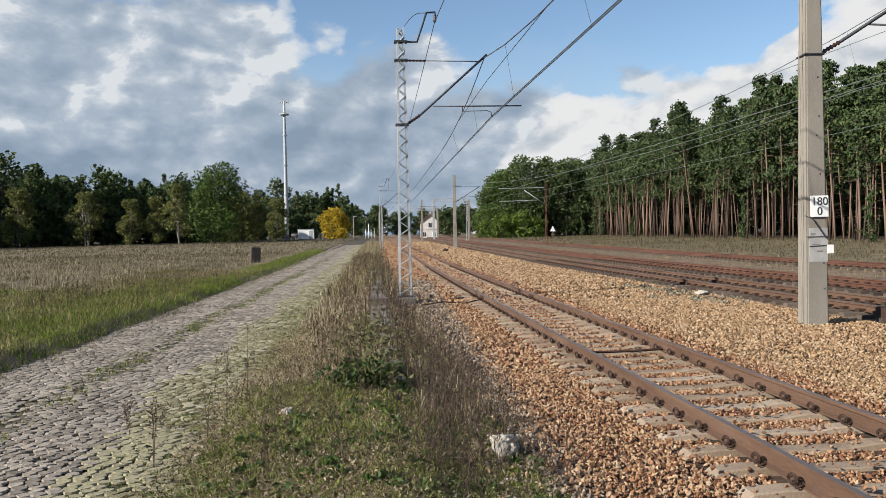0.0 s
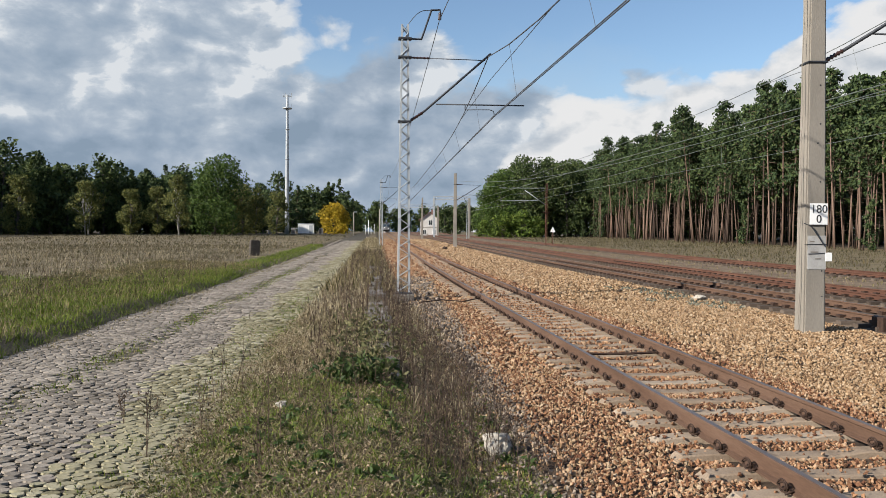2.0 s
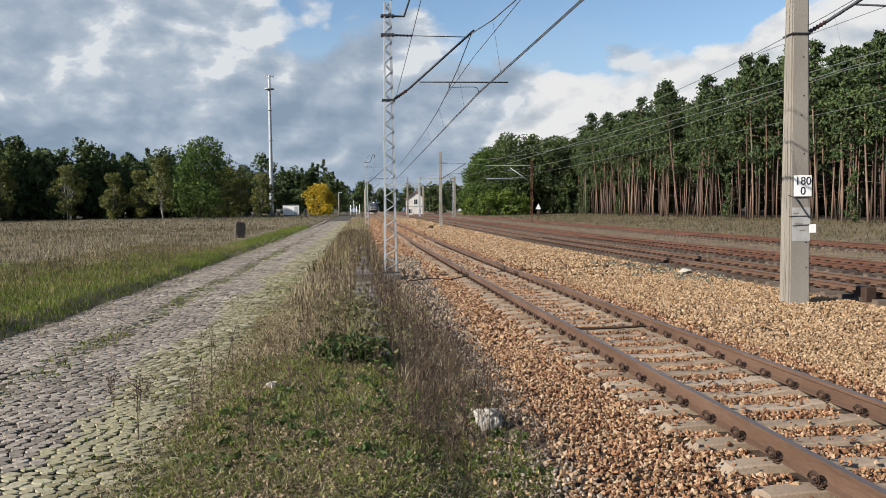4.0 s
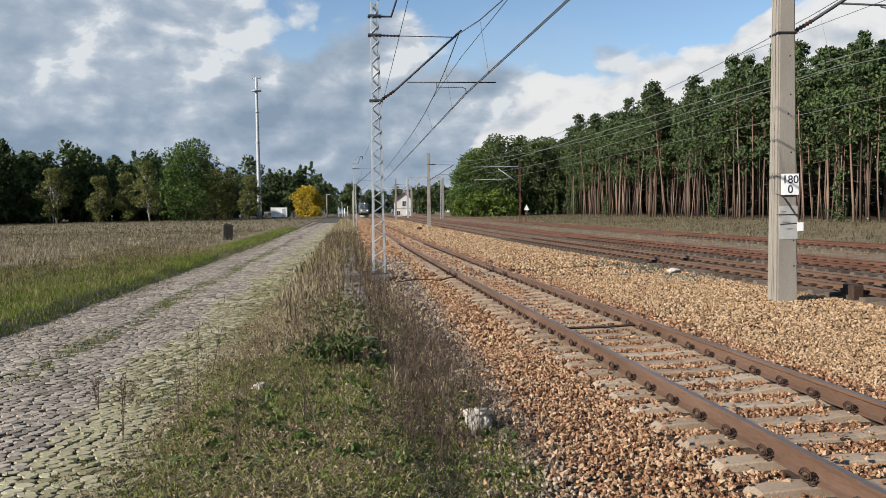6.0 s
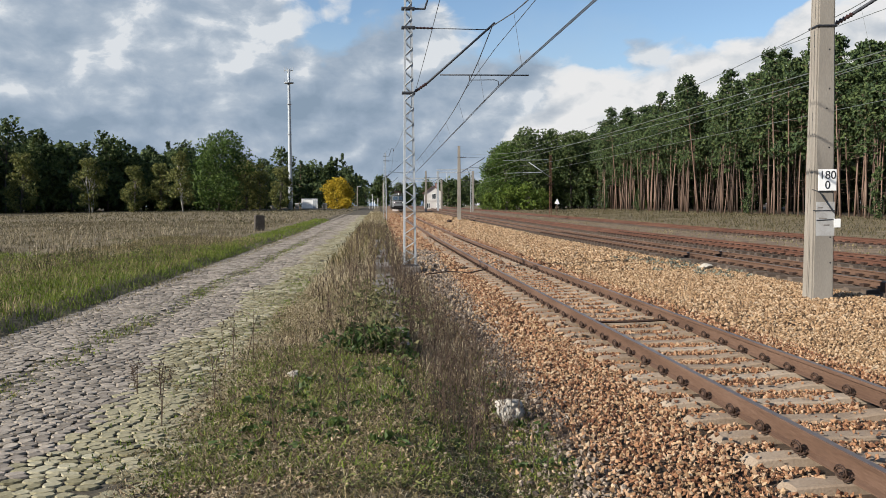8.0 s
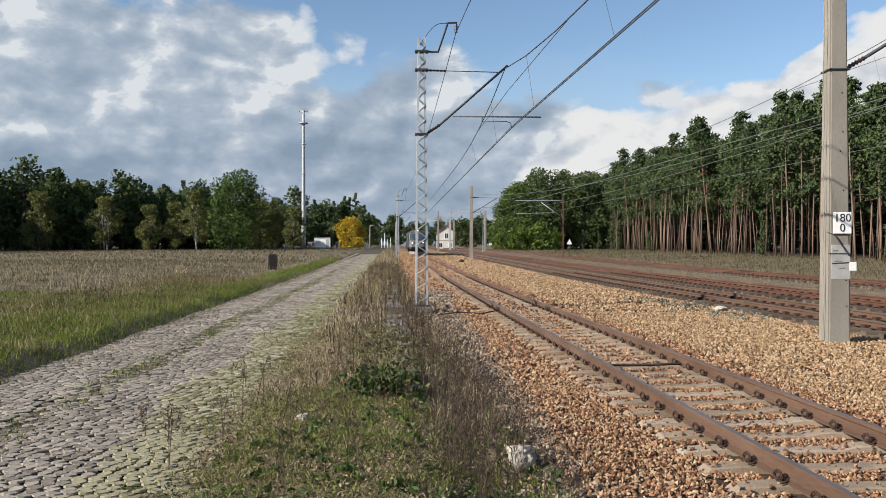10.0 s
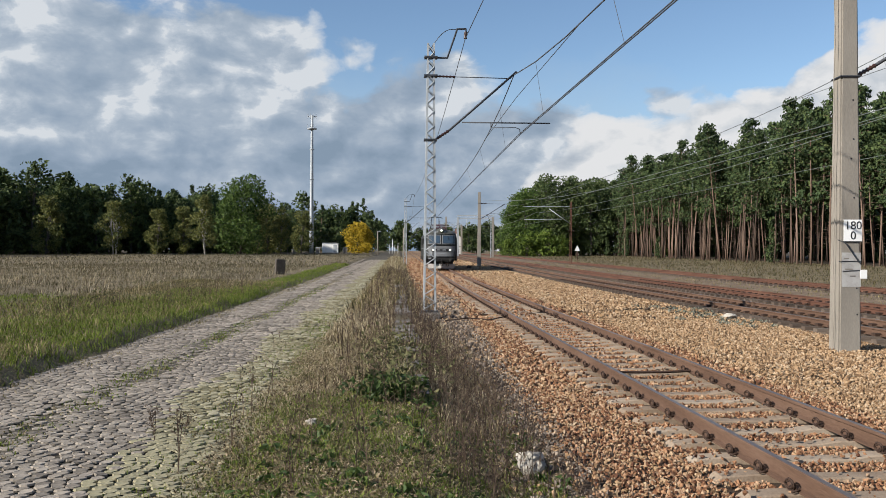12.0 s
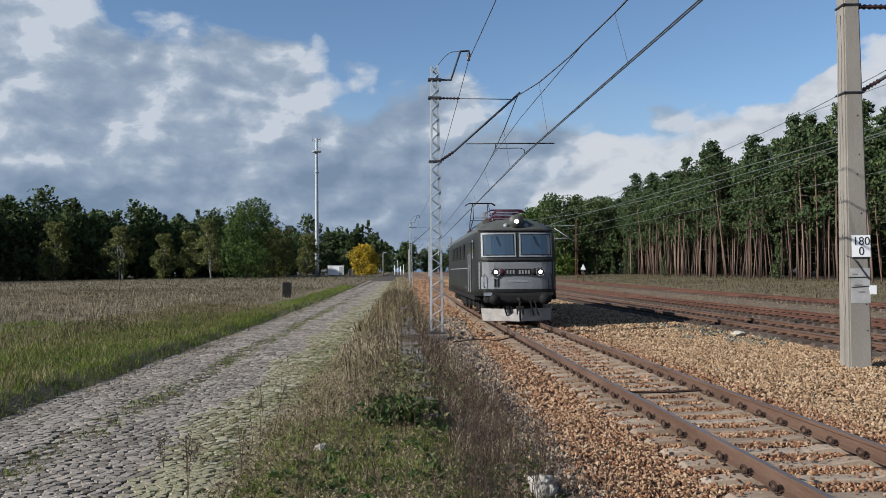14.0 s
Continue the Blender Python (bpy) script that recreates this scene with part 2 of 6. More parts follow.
M_SAND = mat("road_sand", [(0.0306, 0.0252, 0.0177), (0.068, 0.0578, 0.0408), (0.1156, 0.102, 0.0782)], scale=1.8, fine=35, bump=0.7, rough=0.98)
M_EARTH = mat("grassy_earth", [(0.0404, 0.0316, 0.0176), (0.0991, 0.0772, 0.044), (0.169, 0.1358, 0.0808), (0.2276, 0.1873, 0.1212)], scale=0.8, fine=18, bump=0.9, rough=0.98, dist=0.05)
M_GRASS_DRY = mat("dry_grass", [(0.0816, 0.0571, 0.031), (0.2122, 0.1673, 0.0938), (0.3509, 0.2897, 0.1795), (0.4733, 0.408, 0.2774)], scale=0.9, fine=9, island=0.6, bump=0, rough=0.8, sheen_through=0.25)
M_GRASS = mat("green_grass", [(0.0465, 0.0645, 0.0079), (0.0909, 0.1271, 0.0143), (0.1495, 0.1967, 0.0253), (0.2271, 0.2471, 0.0514)], scale=0.7, fine=9, island=0.4, bump=0, rough=0.75, sheen_through=0.3)
M_GRASS_MIX = mat("autumn_grass", [(0.051, 0.051, 0.017), (0.1232, 0.1063, 0.0407), (0.2125, 0.17, 0.0808), (0.323, 0.2635, 0.1487)], scale=0.35, fine=7, island=0.5, bump=0, rough=0.8, sheen_through=0.25)
M_MEADOW = mat("meadow_grass", [(0.0269, 0.0269, 0.0107), (0.0568, 0.0526, 0.0216), (0.0928, 0.0766, 0.0359), (0.1616, 0.1287, 0.0718)], scale=0.09, fine=0.9, island=0.3, bump=0, rough=0.85, sheen_through=0.2)
M_WEED = mat("dead_weed_stalk", [(0.0272, 0.0177, 0.0122), (0.068, 0.0462, 0.0313), (0.1292, 0.0918, 0.0646)], scale=2, fine=20, island=0.5, bump=0, rough=0.9)
M_WEED_LEAF = mat("weed_leaf", [(0.0255, 0.0467, 0.0119), (0.051, 0.085, 0.0204), (0.0935, 0.1275, 0.034)], scale=2, fine=20, island=0.5, bump=0, rough=0.6, sheen_through=0.25)
M_PINE_LEAF = mat("pine_needles", [(0.012, 0.0252, 0.0102), (0.0312, 0.0552, 0.0192), (0.06, 0.0888, 0.0276), (0.09, 0.114, 0.036)], scale=0.5, fine=3, island=0.4, bump=0, rough=0.75, sheen_through=0.06)
M_LEAF = mat("broad_leaves", [(0.0209, 0.0411, 0.009), (0.0464, 0.086, 0.015), (0.0785, 0.1272, 0.0224), (0.1197, 0.1646, 0.0337)], scale=0.5, fine=3, island=0.4, bump=0, rough=0.65, sheen_through=0.25)
M_LEAF_BRIGHT = mat("bright_leaves", [(0.04, 0.068, 0.0112), (0.084, 0.132, 0.0192), (0.132, 0.188, 0.0288), (0.184, 0.232, 0.044)], scale=0.5, fine=3, island=0.4, bump=0, rough=0.65, sheen_through=0.3)
M_LEAF_DARK = mat("dark_leaves", [(0.0185, 0.0314, 0.0111), (0.0426, 0.0683, 0.0203), (0.0776, 0.1091, 0.0314), (0.1201, 0.1432, 0.0462)], scale=0.5, fine=3, island=0.4, bump=0, rough=0.7, sheen_through=0.18)
M_LEAF_BIRCH = mat("birch_leaves", [(0.0458, 0.0592, 0.0143), (0.0918, 0.107, 0.0265), (0.153, 0.1582, 0.0428), (0.2142, 0.1938, 0.056)], scale=0.5, fine=3, island=0.4, bump=0, rough=0.65, sheen_through=0.25)
M_LEAF_YELLOW = mat("yellow_autumn_leaves", [(0.16, 0.12, 0.012), (0.38, 0.27, 0.018), (0.55, 0.40, 0.03), (0.62, 0.48, 0.06)], scale=0.6, fine=4, island=0.4, bump=0, rough=0.65, sheen_through=0.3)
M_BARK_PINE = mat("pine_bark", [(0.0396, 0.029, 0.0238), (0.0891, 0.0607, 0.0462), (0.1551, 0.1023, 0.0759), (0.2244, 0.1683, 0.1353)], scale=0.35, fine=9, per_object=0.35, bump=0.6, rough=0.95, stretch=(3, 3, 0.5))
M_BARK = mat("grey_bark", [(0.0408, 0.0354, 0.0292), (0.0884, 0.0782, 0.0646), (0.1496, 0.136, 0.1156)], scale=1, fine=12, per_object=0.3, bump=0.6, rough=0.95, stretch=(3, 3, 0.5))
M_BARK_BIRCH = mat("birch_bark", [(0.068, 0.0612, 0.0544), (0.34, 0.3264, 0.306), (0.4216, 0.408, 0.3876)], scale=2.2, fine=12, bump=0.3, rough=0.85, stretch=(1, 1, 2))
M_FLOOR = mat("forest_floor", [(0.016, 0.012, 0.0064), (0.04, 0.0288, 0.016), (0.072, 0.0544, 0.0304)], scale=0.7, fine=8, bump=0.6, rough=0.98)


# ---- mesh helpers ----
def mesh_of(name, V, F, material, smooth=False, mats=None, index=None):
    me = bpy.data.meshes.new(name)
    V = V.tolist() if hasattr(V, "tolist") else V
    F = F.tolist() if hasattr(F, "tolist") else F
    me.from_pydata(V, [], F)
    for m in (mats or [material]):
        me.materials.append(m)
    if index is not None:
        me.polygons.foreach_set("material_index", index)
    if smooth:
        me.polygons.foreach_set("use_smooth", [True] * len(me.polygons))
    me.update()
    return me


def thing(name, label, category, group="", kind=""):
    return tagged(new(name), label, category, group, kind)


def part(name, me, parent, label="", m=None):
    """Links a mesh, or a bmesh with its material, as one object under a thing."""
    ob = new(name, me)
    ob.parent = parent
    if m is not None:
        ob.matrix_basis = m
    if label:
        ob["label"] = label
    return ob


def bm_mesh(name, bm, material, smooth=False):
    me = bpy.data.meshes.new(name)
    bm.normal_update()
    bm.to_mesh(me)
    bm.free()
    me.materials.append(material)
    if smooth:
        me.polygons.foreach_set("use_smooth", [True] * len(me.polygons))
    return me


def box_bm(bm, lo, hi, bevel=0.0):
    r = bmesh.ops.create_cube(bm, size=1)
    c = [(a + b) / 2 for a, b in zip(lo, hi)]
    s = [b - a for a, b in zip(lo, hi)]
    for v in r["verts"]:
        v.co = Vector((c[0] + v.co.x * s[0], c[1] + v.co.y * s[1], c[2] + v.co.z * s[2]))
    if bevel:
        es = list({e for v in r["verts"] for e in v.link_edges})
        bmesh.ops.bevel(bm, geom=es, offset=bevel, segments=2, affect="EDGES", profile=0.6)
    return bm


def box(name, lo, hi, material, bevel=0.0):
    return bm_mesh(name, box_bm(bmesh.new(), lo, hi, bevel), material)


def tube_data(points, radii, sides=8, closed=False):
    """Vertices and faces of a tube through points; radii one number or one per point."""
    P = [Vector(p) for p in points]
    n = len(P)
    R = [radii] * n if isinstance(radii, (int, float)) else list(radii)
    V, F = [], []
    up = Vector((0, 0, 1))
    for i in range(n):
        a = P[(i - 1) % n] if closed or i > 0 else P[i]
        b = P[(i + 1) % n] if closed or i < n - 1 else P[i]
        d = (b - a).normalized()
        ref = up if abs(d.z) < 0.95 else Vector((1, 0, 0))
        s = d.cross(ref).normalized()
        t = s.cross(d)
        for k in range(sides):
            w = 2 * math.pi * k / sides
            V.append(tuple(P[i] + (s * math.cos(w) + t * math.sin(w)) * R[i]))
    for i in range(n if closed else n - 1):
        j = (i + 1) % n
        for k in range(sides):
            q = (k + 1) % sides
            F.append((i * sides + k, i * sides + q, j * sides + q, j * sides + k))
    if not closed:
        F.append(tuple(range(sides - 1, -1, -1)))
        F.append(tuple((n - 1) * sides + k for k in range(sides)))
    return V, F


def tube(name, points, radii, material, sides=8, closed=False):
    V, F = tube_data(points, radii, sides, closed)
    return mesh_of(name, V, F, material, smooth=sides > 5)


def join(chunks):
    V, F = [], []
    for v, f in chunks:
        o = len(V)
        V += [tuple(p) for p in v]
        F += [tuple(i + o for i in q) for q in f]
    return V, F


def rise(y):
    """The land climbs gently up the line."""
    y = np.asarray(y, dtype=float)
    k = 0.006 * np.where(y < 30, 0, np.where(y < 60, (y - 30) ** 2 / 60, y - 45))
    return np.minimum(k, 2.1)


def bend(y):
    """Sideways drift of the line to the east."""
    d = np.maximum(0, np.asarray(y, dtype=float) - 10)
    return 0.007 * d * d / (d + 40)


def gz(x, y):
    """Height of the ground."""
    x, y = np.asarray(x, dtype=float), np.asarray(y, dtype=float)
    xs = np.interp(x - bend(y), [-400, -60, -14, -9.35, -8.95, -5.0, -4.0, -3.2, -2.85, -2.45, -1.7, 7.0, 7.6, 24, 60, 400],
                   [0.3, 0.28, 0.24, 0.17, -0.02, 0.0, 0.08, 0.10, 0.02, -0.16, -0.07, -0.07, -0.10, -0.12, 0.1, 0.3])
    w = np.where((x < -9.2) | (x > 24), 0.05 * np.sin(x * 0.7 + np.sin(y * 0.31)) * np.sin(y * 0.43 + x * 0.1), 0.0)
    return rise(y) + xs + w


# ---- ground ----
def ground_sheet():
    xs = np.unique(np.concatenate([np.linspace(-600, -60, 19), np.linspace(-60, -14, 47), np.arange(-14, 8, 0.2), np.linspace(8, 26, 37), np.linspace(26, 80, 28), np.linspace(80, 700, 15)]))
    ys = np.unique(np.concatenate([np.linspace(-80, -8, 13), np.arange(-8, 20, 0.4), np.linspace(20, 60, 41), np.linspace(60, 240, 46), np.linspace(240, 1500, 22)]))
    X, Y = np.meshgrid(xs, ys)
    B = bend(Y)
    Xw = X + B * (np.abs(X) < 100)
    Z = gz(Xw, Y)
    V = np.stack([Xw, Y, Z], -1).reshape(-1, 3)
    nx, ny = len(xs), len(ys)
    i = np.arange(nx * ny).reshape(ny, nx)
    F = np.stack([i[:-1, :-1], i[:-1, 1:], i[1:, 1:], i[1:, :-1]], -1).reshape(-1, 4)
    cx = ((X[:-1, :-1] + X[1:, 1:]) / 2).reshape(-1)
    cy = ((Y[:-1, :-1] + Y[1:, 1:]) / 2).reshape(-1)
    idx = np.zeros(len(F), dtype=int)
    idx[(cx > -8.9) & (cx < -4.9)] = 1
    idx[(cx > -1.9) & (cx < 7.2)] = 2
    # near bed takes the darker colour that holds the gap shade
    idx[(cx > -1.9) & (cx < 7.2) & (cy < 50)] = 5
    idx[(cx >= 7.2) & (cx < 24.2)] = 3
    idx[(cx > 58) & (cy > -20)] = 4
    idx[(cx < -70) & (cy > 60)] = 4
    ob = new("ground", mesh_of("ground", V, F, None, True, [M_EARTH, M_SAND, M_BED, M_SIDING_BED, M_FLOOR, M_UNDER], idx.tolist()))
    tagged(ob, "flat open land with dry autumn grass, earth and ballast beds", "ground", kind="structure")


ground_sheet()


# ---- railway tracks ----
def rail_mesh(name, x0, y0, y1, top, side, step=4.0, head=0.072):
    prof = [(-0.0625, 0.0), (0.0625, 0.0), (0.0625, 0.012), (0.012, 0.03), (0.010, 0.125), (head / 2, 0.138), (head / 2, 0.166), (head / 2 - 0.008, 0.172),
            (-head / 2 + 0.008, 0.172), (-head / 2, 0.166), (-head / 2, 0.138), (-0.010, 0.125), (-0.012, 0.03), (-0.0625, 0.012)]
    ys = np.arange(y0, y1 + step, step)
    V, F, idx = [], [], []
    n = len(prof)
    for y in ys:
        b, r = float(bend(y)), float(rise(y))
        V += [(x0 + b + px, float(y), r + pz) for px, pz in prof]
    for i in range(len(ys) - 1):
        for k in range(n):
            q = (k + 1) % n
            F.append((i * n + k, i * n + q, (i + 1) * n + q, (i + 1) * n + k))
            idx.append(1 if k == 7 else 0)
    return mesh_of(name, V, F, None, False, [side, top], idx)


def sleeper_mesh(name, half, material, concrete=True):
    xs = [-half, -half + 0.06, -0.95, -0.55, -0.3, 0.3, 0.55, 0.95, half - 0.06, half] if concrete else [-half, half]
    tops = [-0.06, -0.015, 0.0, -0.002, -0.035, -0.035, -0.002, 0.0, -0.015, -0.06] if concrete else [0, 0]
    V, F = [], []
    for x, t in zip(xs, tops):
        V += [(x, -0.14, -0.2), (x, -0.10, t - 0.012), (x, -0.085, t), (x, 0.085, t), (x, 0.10, t - 0.012), (x, 0.14, -0.2)]
    for i in range(len(xs) - 1):
        for k in range(5):
            F.append((i * 6 + k, i * 6 + k + 1, (i + 1) * 6 + k + 1, (i + 1) * 6 + k))
    F += [(5, 4, 3, 2, 1, 0), tuple((len(xs) - 1) * 6 + k for k in range(6))]
    return mesh_of(name, V, [tuple(reversed(f)) for f in F], material)


def clip_data():
    """Spring clip: a double coil, its foot plate and bolt."""
    chunks = []
    for r, y in ((0.062, 0.0), (0.036, 0.004)):
        pts = [(0.018 * math.sin(a * 0.5) - 0.01, y + r * math.cos(a), 0.045 + r * 0.8 * math.sin(a)) for a in [i * 2 * math.pi / 10 for i in range(10)]]
        chunks.append(tube_data(pts, 0.0085, 4, True))
    chunks.append(tube_data([(0.035, 0, 0.0), (0.035, 0, 0.055)], 0.018, 5))
    chunks.append(tube_data([(-0.03, -0.10, 0.012), (0.05, -0.07, 0.016), (0.05, 0.06, 0.016)], 0.011, 4))
    return join(chunks)


def track(x0, label, top, side, spacing, concrete, y0, y1, near, joined_to, half, shift=0.0):
    t = thing("railway_track", label, "railway track", "railway tracks", "structure")
    for dx in (0.0, 1.505):
        part("rail", rail_mesh("rail", x0 + dx, -30 if concrete else y0, y1, top, side), t)
    wood = M_SLEEPER if concrete else M_WOOD
    me = sleeper_mesh("sleeper", half, wood, concrete)
    cv, cf = clip_data()
    cm = mesh_of("clip", cv, cf, M_CLIP, True)
    cv = np.array(cv)
    rest, rest_c = [], []
    sv, sf = [tuple(v.co) for v in me.vertices], [tuple(p.vertices) for p in me.polygons]
    y = y0 + shift
    rng = random.Random(int(x0 * 10))
    k = 0
    while y < joined_to:
        b, r = float(bend(y)), float(rise(y))
        c = (x0 + 0.7525 + b + rng.uniform(-0.02, 0.02), y + rng.uniform(-0.012, 0.012), r + (0.0 if concrete else -0.005))
        tilt = rng.uniform(-0.5, 0.5)
        if y < near:
            part("sleeper", me, t, "", pose(*c, 0, 0, tilt))
        else:
            rest.append(([(p[0] + c[0], p[1] + c[1], p[2] + c[2]) for p in sv], sf))
        for dx, s in ((-0.1, 1), (0.1, -1), (1.405, 1), (1.605, -1)):
            p = (x0 + dx + b, c[1], r + 0.006)
            if concrete and y < 24:
                part("clip", cm, t, "", pose(*p, 0, 0, 0 if s > 0 else 180))
            elif y < (44 if concrete else 50):
                if concrete:
                    rest_c.append(((cv * (s, s, 1) + p).tolist(), cf))
                else:
                    rest_c.append(([(p[0] + u * 0.07, p[1] + v * 0.09, p[2] + w) for u in (-1, 1) for v in (-1, 1) for w in (-0.02, 0.06)],
                                   [(0, 1, 3, 2), (4, 6, 7, 5), (0, 4, 5, 1), (2, 3, 7, 6), (1, 5, 7, 3)]))
        y += spacing
        k += 1
    if rest:
        tagged(part("far_sleepers", mesh_of("far_sleepers", *join(rest), wood), t), kind="stuff")
    if rest_c:
        tagged(part("far_clips", mesh_of("far_clips", *join(rest_c), M_CLIP), t), kind="stuff")
    return t


track(0.0, "main line track with worn rails on pale concrete sleepers", M_RAILTOP, M_RUST, 0.6, True, -3.6, 520, 45, 66, 1.28)
track(8.2, "second track with brown rails on old sleepers", M_RAILTOP, M_RUST, 0.65, False, -10, 420, 30, 120, 1.3)
track(12.3, "disused siding with red rusty rails", M_RUST_RED, M_RUST_RED, 0.65, False, -10, 420, 30, 120, 1.3)
track(20.4, "outer disused siding with red rusty rails sunk in earth", M_RUST_RED, M_RUST_RED, 0.65, False, -10, 300, 45, 120, 1.3)


# ---- trees ----
def cards(C, size, rng, flat=0.0):
    """Small bent leaf sprays (two triangles each) round the centres C."""
    n = len(C)
    a = rng.normal(size=(n, 3))
    a[:, 2] *= 1 - flat
    a /= np.linalg.norm(a, axis=1)[:, None] + 1e-9
    b = np.cross(a, rng.normal(size=(n, 3)))
    b /= np.linalg.norm(b, axis=1)[:, None] + 1e-9
    s = (size * rng.uniform(0.6, 1.4, n))[:, None]
    c = np.cross(a, b) * s * 0.25
    V = np.stack([C - a * s, C + b * s * 0.55 + c, C + a * s, C - b * s * 0.55 + c], 1).reshape(-1, 3)
    i = np.arange(n)[:, None] * 4
    return V, np.concatenate([i + [0, 1, 2], i + [0, 2, 3]], 0)


def blob_points(centre, radius, n, rng, squash=0.75):
    d = rng.normal(size=(n, 3))
    d /= np.linalg.norm(d, axis=1)[:, None]
    r = radius * rng.uniform(0.45, 1.05, n) ** 0.6
    return np.array(centre) + d * r[:, None] * (1, 1, squash)


def pine(seed, h, crown0, lean=0.03, branches=28, needles=27, size=0.25):
    """Tall forest pine: a bare stem, dead stubs, and a ragged crown of needle tufts from crown0 of its height."""
    rng = np.random.default_rng(seed)
    t = thing("pine_tree", "tall forest pine with a bare reddish trunk and dark green crown", "tree", "pines of the forest edge")
    lx, ly = rng.normal(0, lean, 2)
    zs = np.linspace(0, 1, 7)
    sway = rng.uniform(0.08, 0.3)
    stem = [(lx * h * z + sway * math.sin(z * 5 + seed), ly * h * z + 0.1 * math.cos(z * 4 + seed), h * z - 0.1) for z in zs]
    r0 = 0.0068 * h * rng.uniform(0.8, 1.25)
    chunks = [tube_data(stem, [r0 * (1 - 0.8 * z) for z in zs], 6)]
    C = []

    def branch(z, L, up, tufts):
        w = rng.uniform(0, 2 * math.pi)
        p0 = np.array([np.interp(z, zs, [s[i] for s in stem]) for i in range(3)])
        p1 = p0 + np.array([math.cos(w) * L, math.sin(w) * L, L * up])
        chunks.append(tube_data([tuple(p0), tuple(p1)], [0.05, 0.015], 3))
        C.append(blob_points(p1, 0.42 + L * 0.34, tufts, rng, 0.62))
        C.append(blob_points(p0 * 0.55 + p1 * 0.45, 0.40 + L * 0.34, int(tufts * 0.7), rng, 0.7))

    for k in range(branches):
        z = crown0 + (1 - crown0) * (k + rng.uniform(0, 0.9)) / branches
        reach = (1.04 - z) / (1.04 - crown0)
        branch(z, h * 0.125 * (0.13 + 0.87 * min(1.0, 1.4 * reach)) * rng.uniform(0.5, 1.2), rng.uniform(0.05, 0.55), needles)
    for k in range(3):
        branch(crown0 * rng.uniform(0.6, 1.0), h * 0.08 * rng.uniform(0.4, 1.1), rng.uniform(-0.2, 0.15), int(needles * 0.7))
    C.append(blob_points(np.array(stem[-1]) + (0, 0, -0.1), h * 0.026, int(needles * 1.2), rng, 1.3))
    for k in range(7):
        z = rng.uniform(0.25, 1) * crown0
        w = rng.uniform(0, 6.28)
        p0 = np.array([np.interp(z, zs, [s[i] for s in stem]) for i in range(3)])
        p1 = p0 + np.array([math.cos(w), math.sin(w), -0.15]) * rng.uniform(0.5, 1.9)
        chunks.append(tube_data([tuple(p0), tuple(p1)], [0.025, 0.01], 3))
    part("trunk", mesh_of("trunk", *join(chunks), M_BARK_PINE, True), t)
    part("crown", mesh_of("crown", *cards(np.concatenate(C), size, rng, 0.0), M_PINE_LEAF), t)
    return t


def broadleaf(seed, h, spread, name, label, group, leaf, bark, clumps=26, base=0.18, stems=1, size=0.42, per=44):
    """Broad-leaved tree: forked trunk, limbs, and leaf sprays in uneven clumps."""
    rng = np.random.default_rng(seed)
    t = thing(name, label, "tree", group)
    chunks, C = [], []
    for s in range(stems):
        w = rng.uniform(0, 6.28)
        off = np.array([math.cos(w), math.sin(w), 0]) * (0.0 if stems == 1 else 0.35)
        top = off * 3 + np.array([rng.normal(0, 0.04) * h, rng.normal(0, 0.04) * h, h * 0.85])
        stem = [tuple(off + (top - off) * z + (0.1 * math.sin(z * 6 + s), 0.08 * math.cos(z * 5), -0.1)) for z in np.linspace(0, 1, 6)]
        r0 = h * (0.016 if stems == 1 else 0.011)
        chunks.append(tube_data(stem, [r0 * (1 - 0.8 * z) for z in np.linspace(0, 1, 6)], 7))
        for k in range(clumps // stems):
            z = base + (1 - base) * ((k + rng.uniform(0, 1)) / (clumps // stems)) ** 0.85
            env = math.sin(math.pi * min(1, max(0.06, (z - base * 0.6) / (1.06 - base * 0.6))) ** 0.75) ** 0.7
            w = rng.uniform(0, 6.28)
            L = spread * env * rng.uniform(0.35, 1.0)
            p0 = np.array([np.interp(z * 0.82, np.linspace(0, 1, 6), [q[i] for q in stem]) for i in range(3)])
            p1 = np.array([p0[0] + math.cos(w) * L, p0[1] + math.sin(w) * L, z * h * rng.uniform(0.94, 1.04)])
            chunks.append(tube_data([tuple(p0), tuple((p0 + p1) / 2 + (0, 0, 0.15)), tuple(p1)], [0.07, 0.04, 0.015], 3))
            C.append(blob_points(p1, spread * rng.uniform(0.26, 0.48), per, rng, 0.85))
    part("trunk", mesh_of("trunk", *join(chunks), bark, True), t)
    part("crown", mesh_of("crown", *cards(np.concatenate(C), size, rng), leaf), t)
    return t


def plant(protos, spots, rng):
    """The first spots take the built trees themselves, the others copies."""
    fresh = [i for i in range(len(protos)) if not protos[i].get("planted")]
    for k, (x, y, s) in enumerate(spots):
        i = fresh[k] if k < len(fresh) else int(rng.integers(len(protos)))
        m = pose(x, y, float(gz(x, y)) - 0.05, 0, 0, rng.uniform(0, 360))
        if not protos[i].get("planted"):
            protos[i]["planted"] = 1
            protos[i].matrix_basis = m
            protos[i].scale = (s, s, s)
        else:
            keep = protos[i].scale.copy()
            protos[i].scale = (s, s, s)
            copy_thing(protos[i], m)
            protos[i].scale = keep


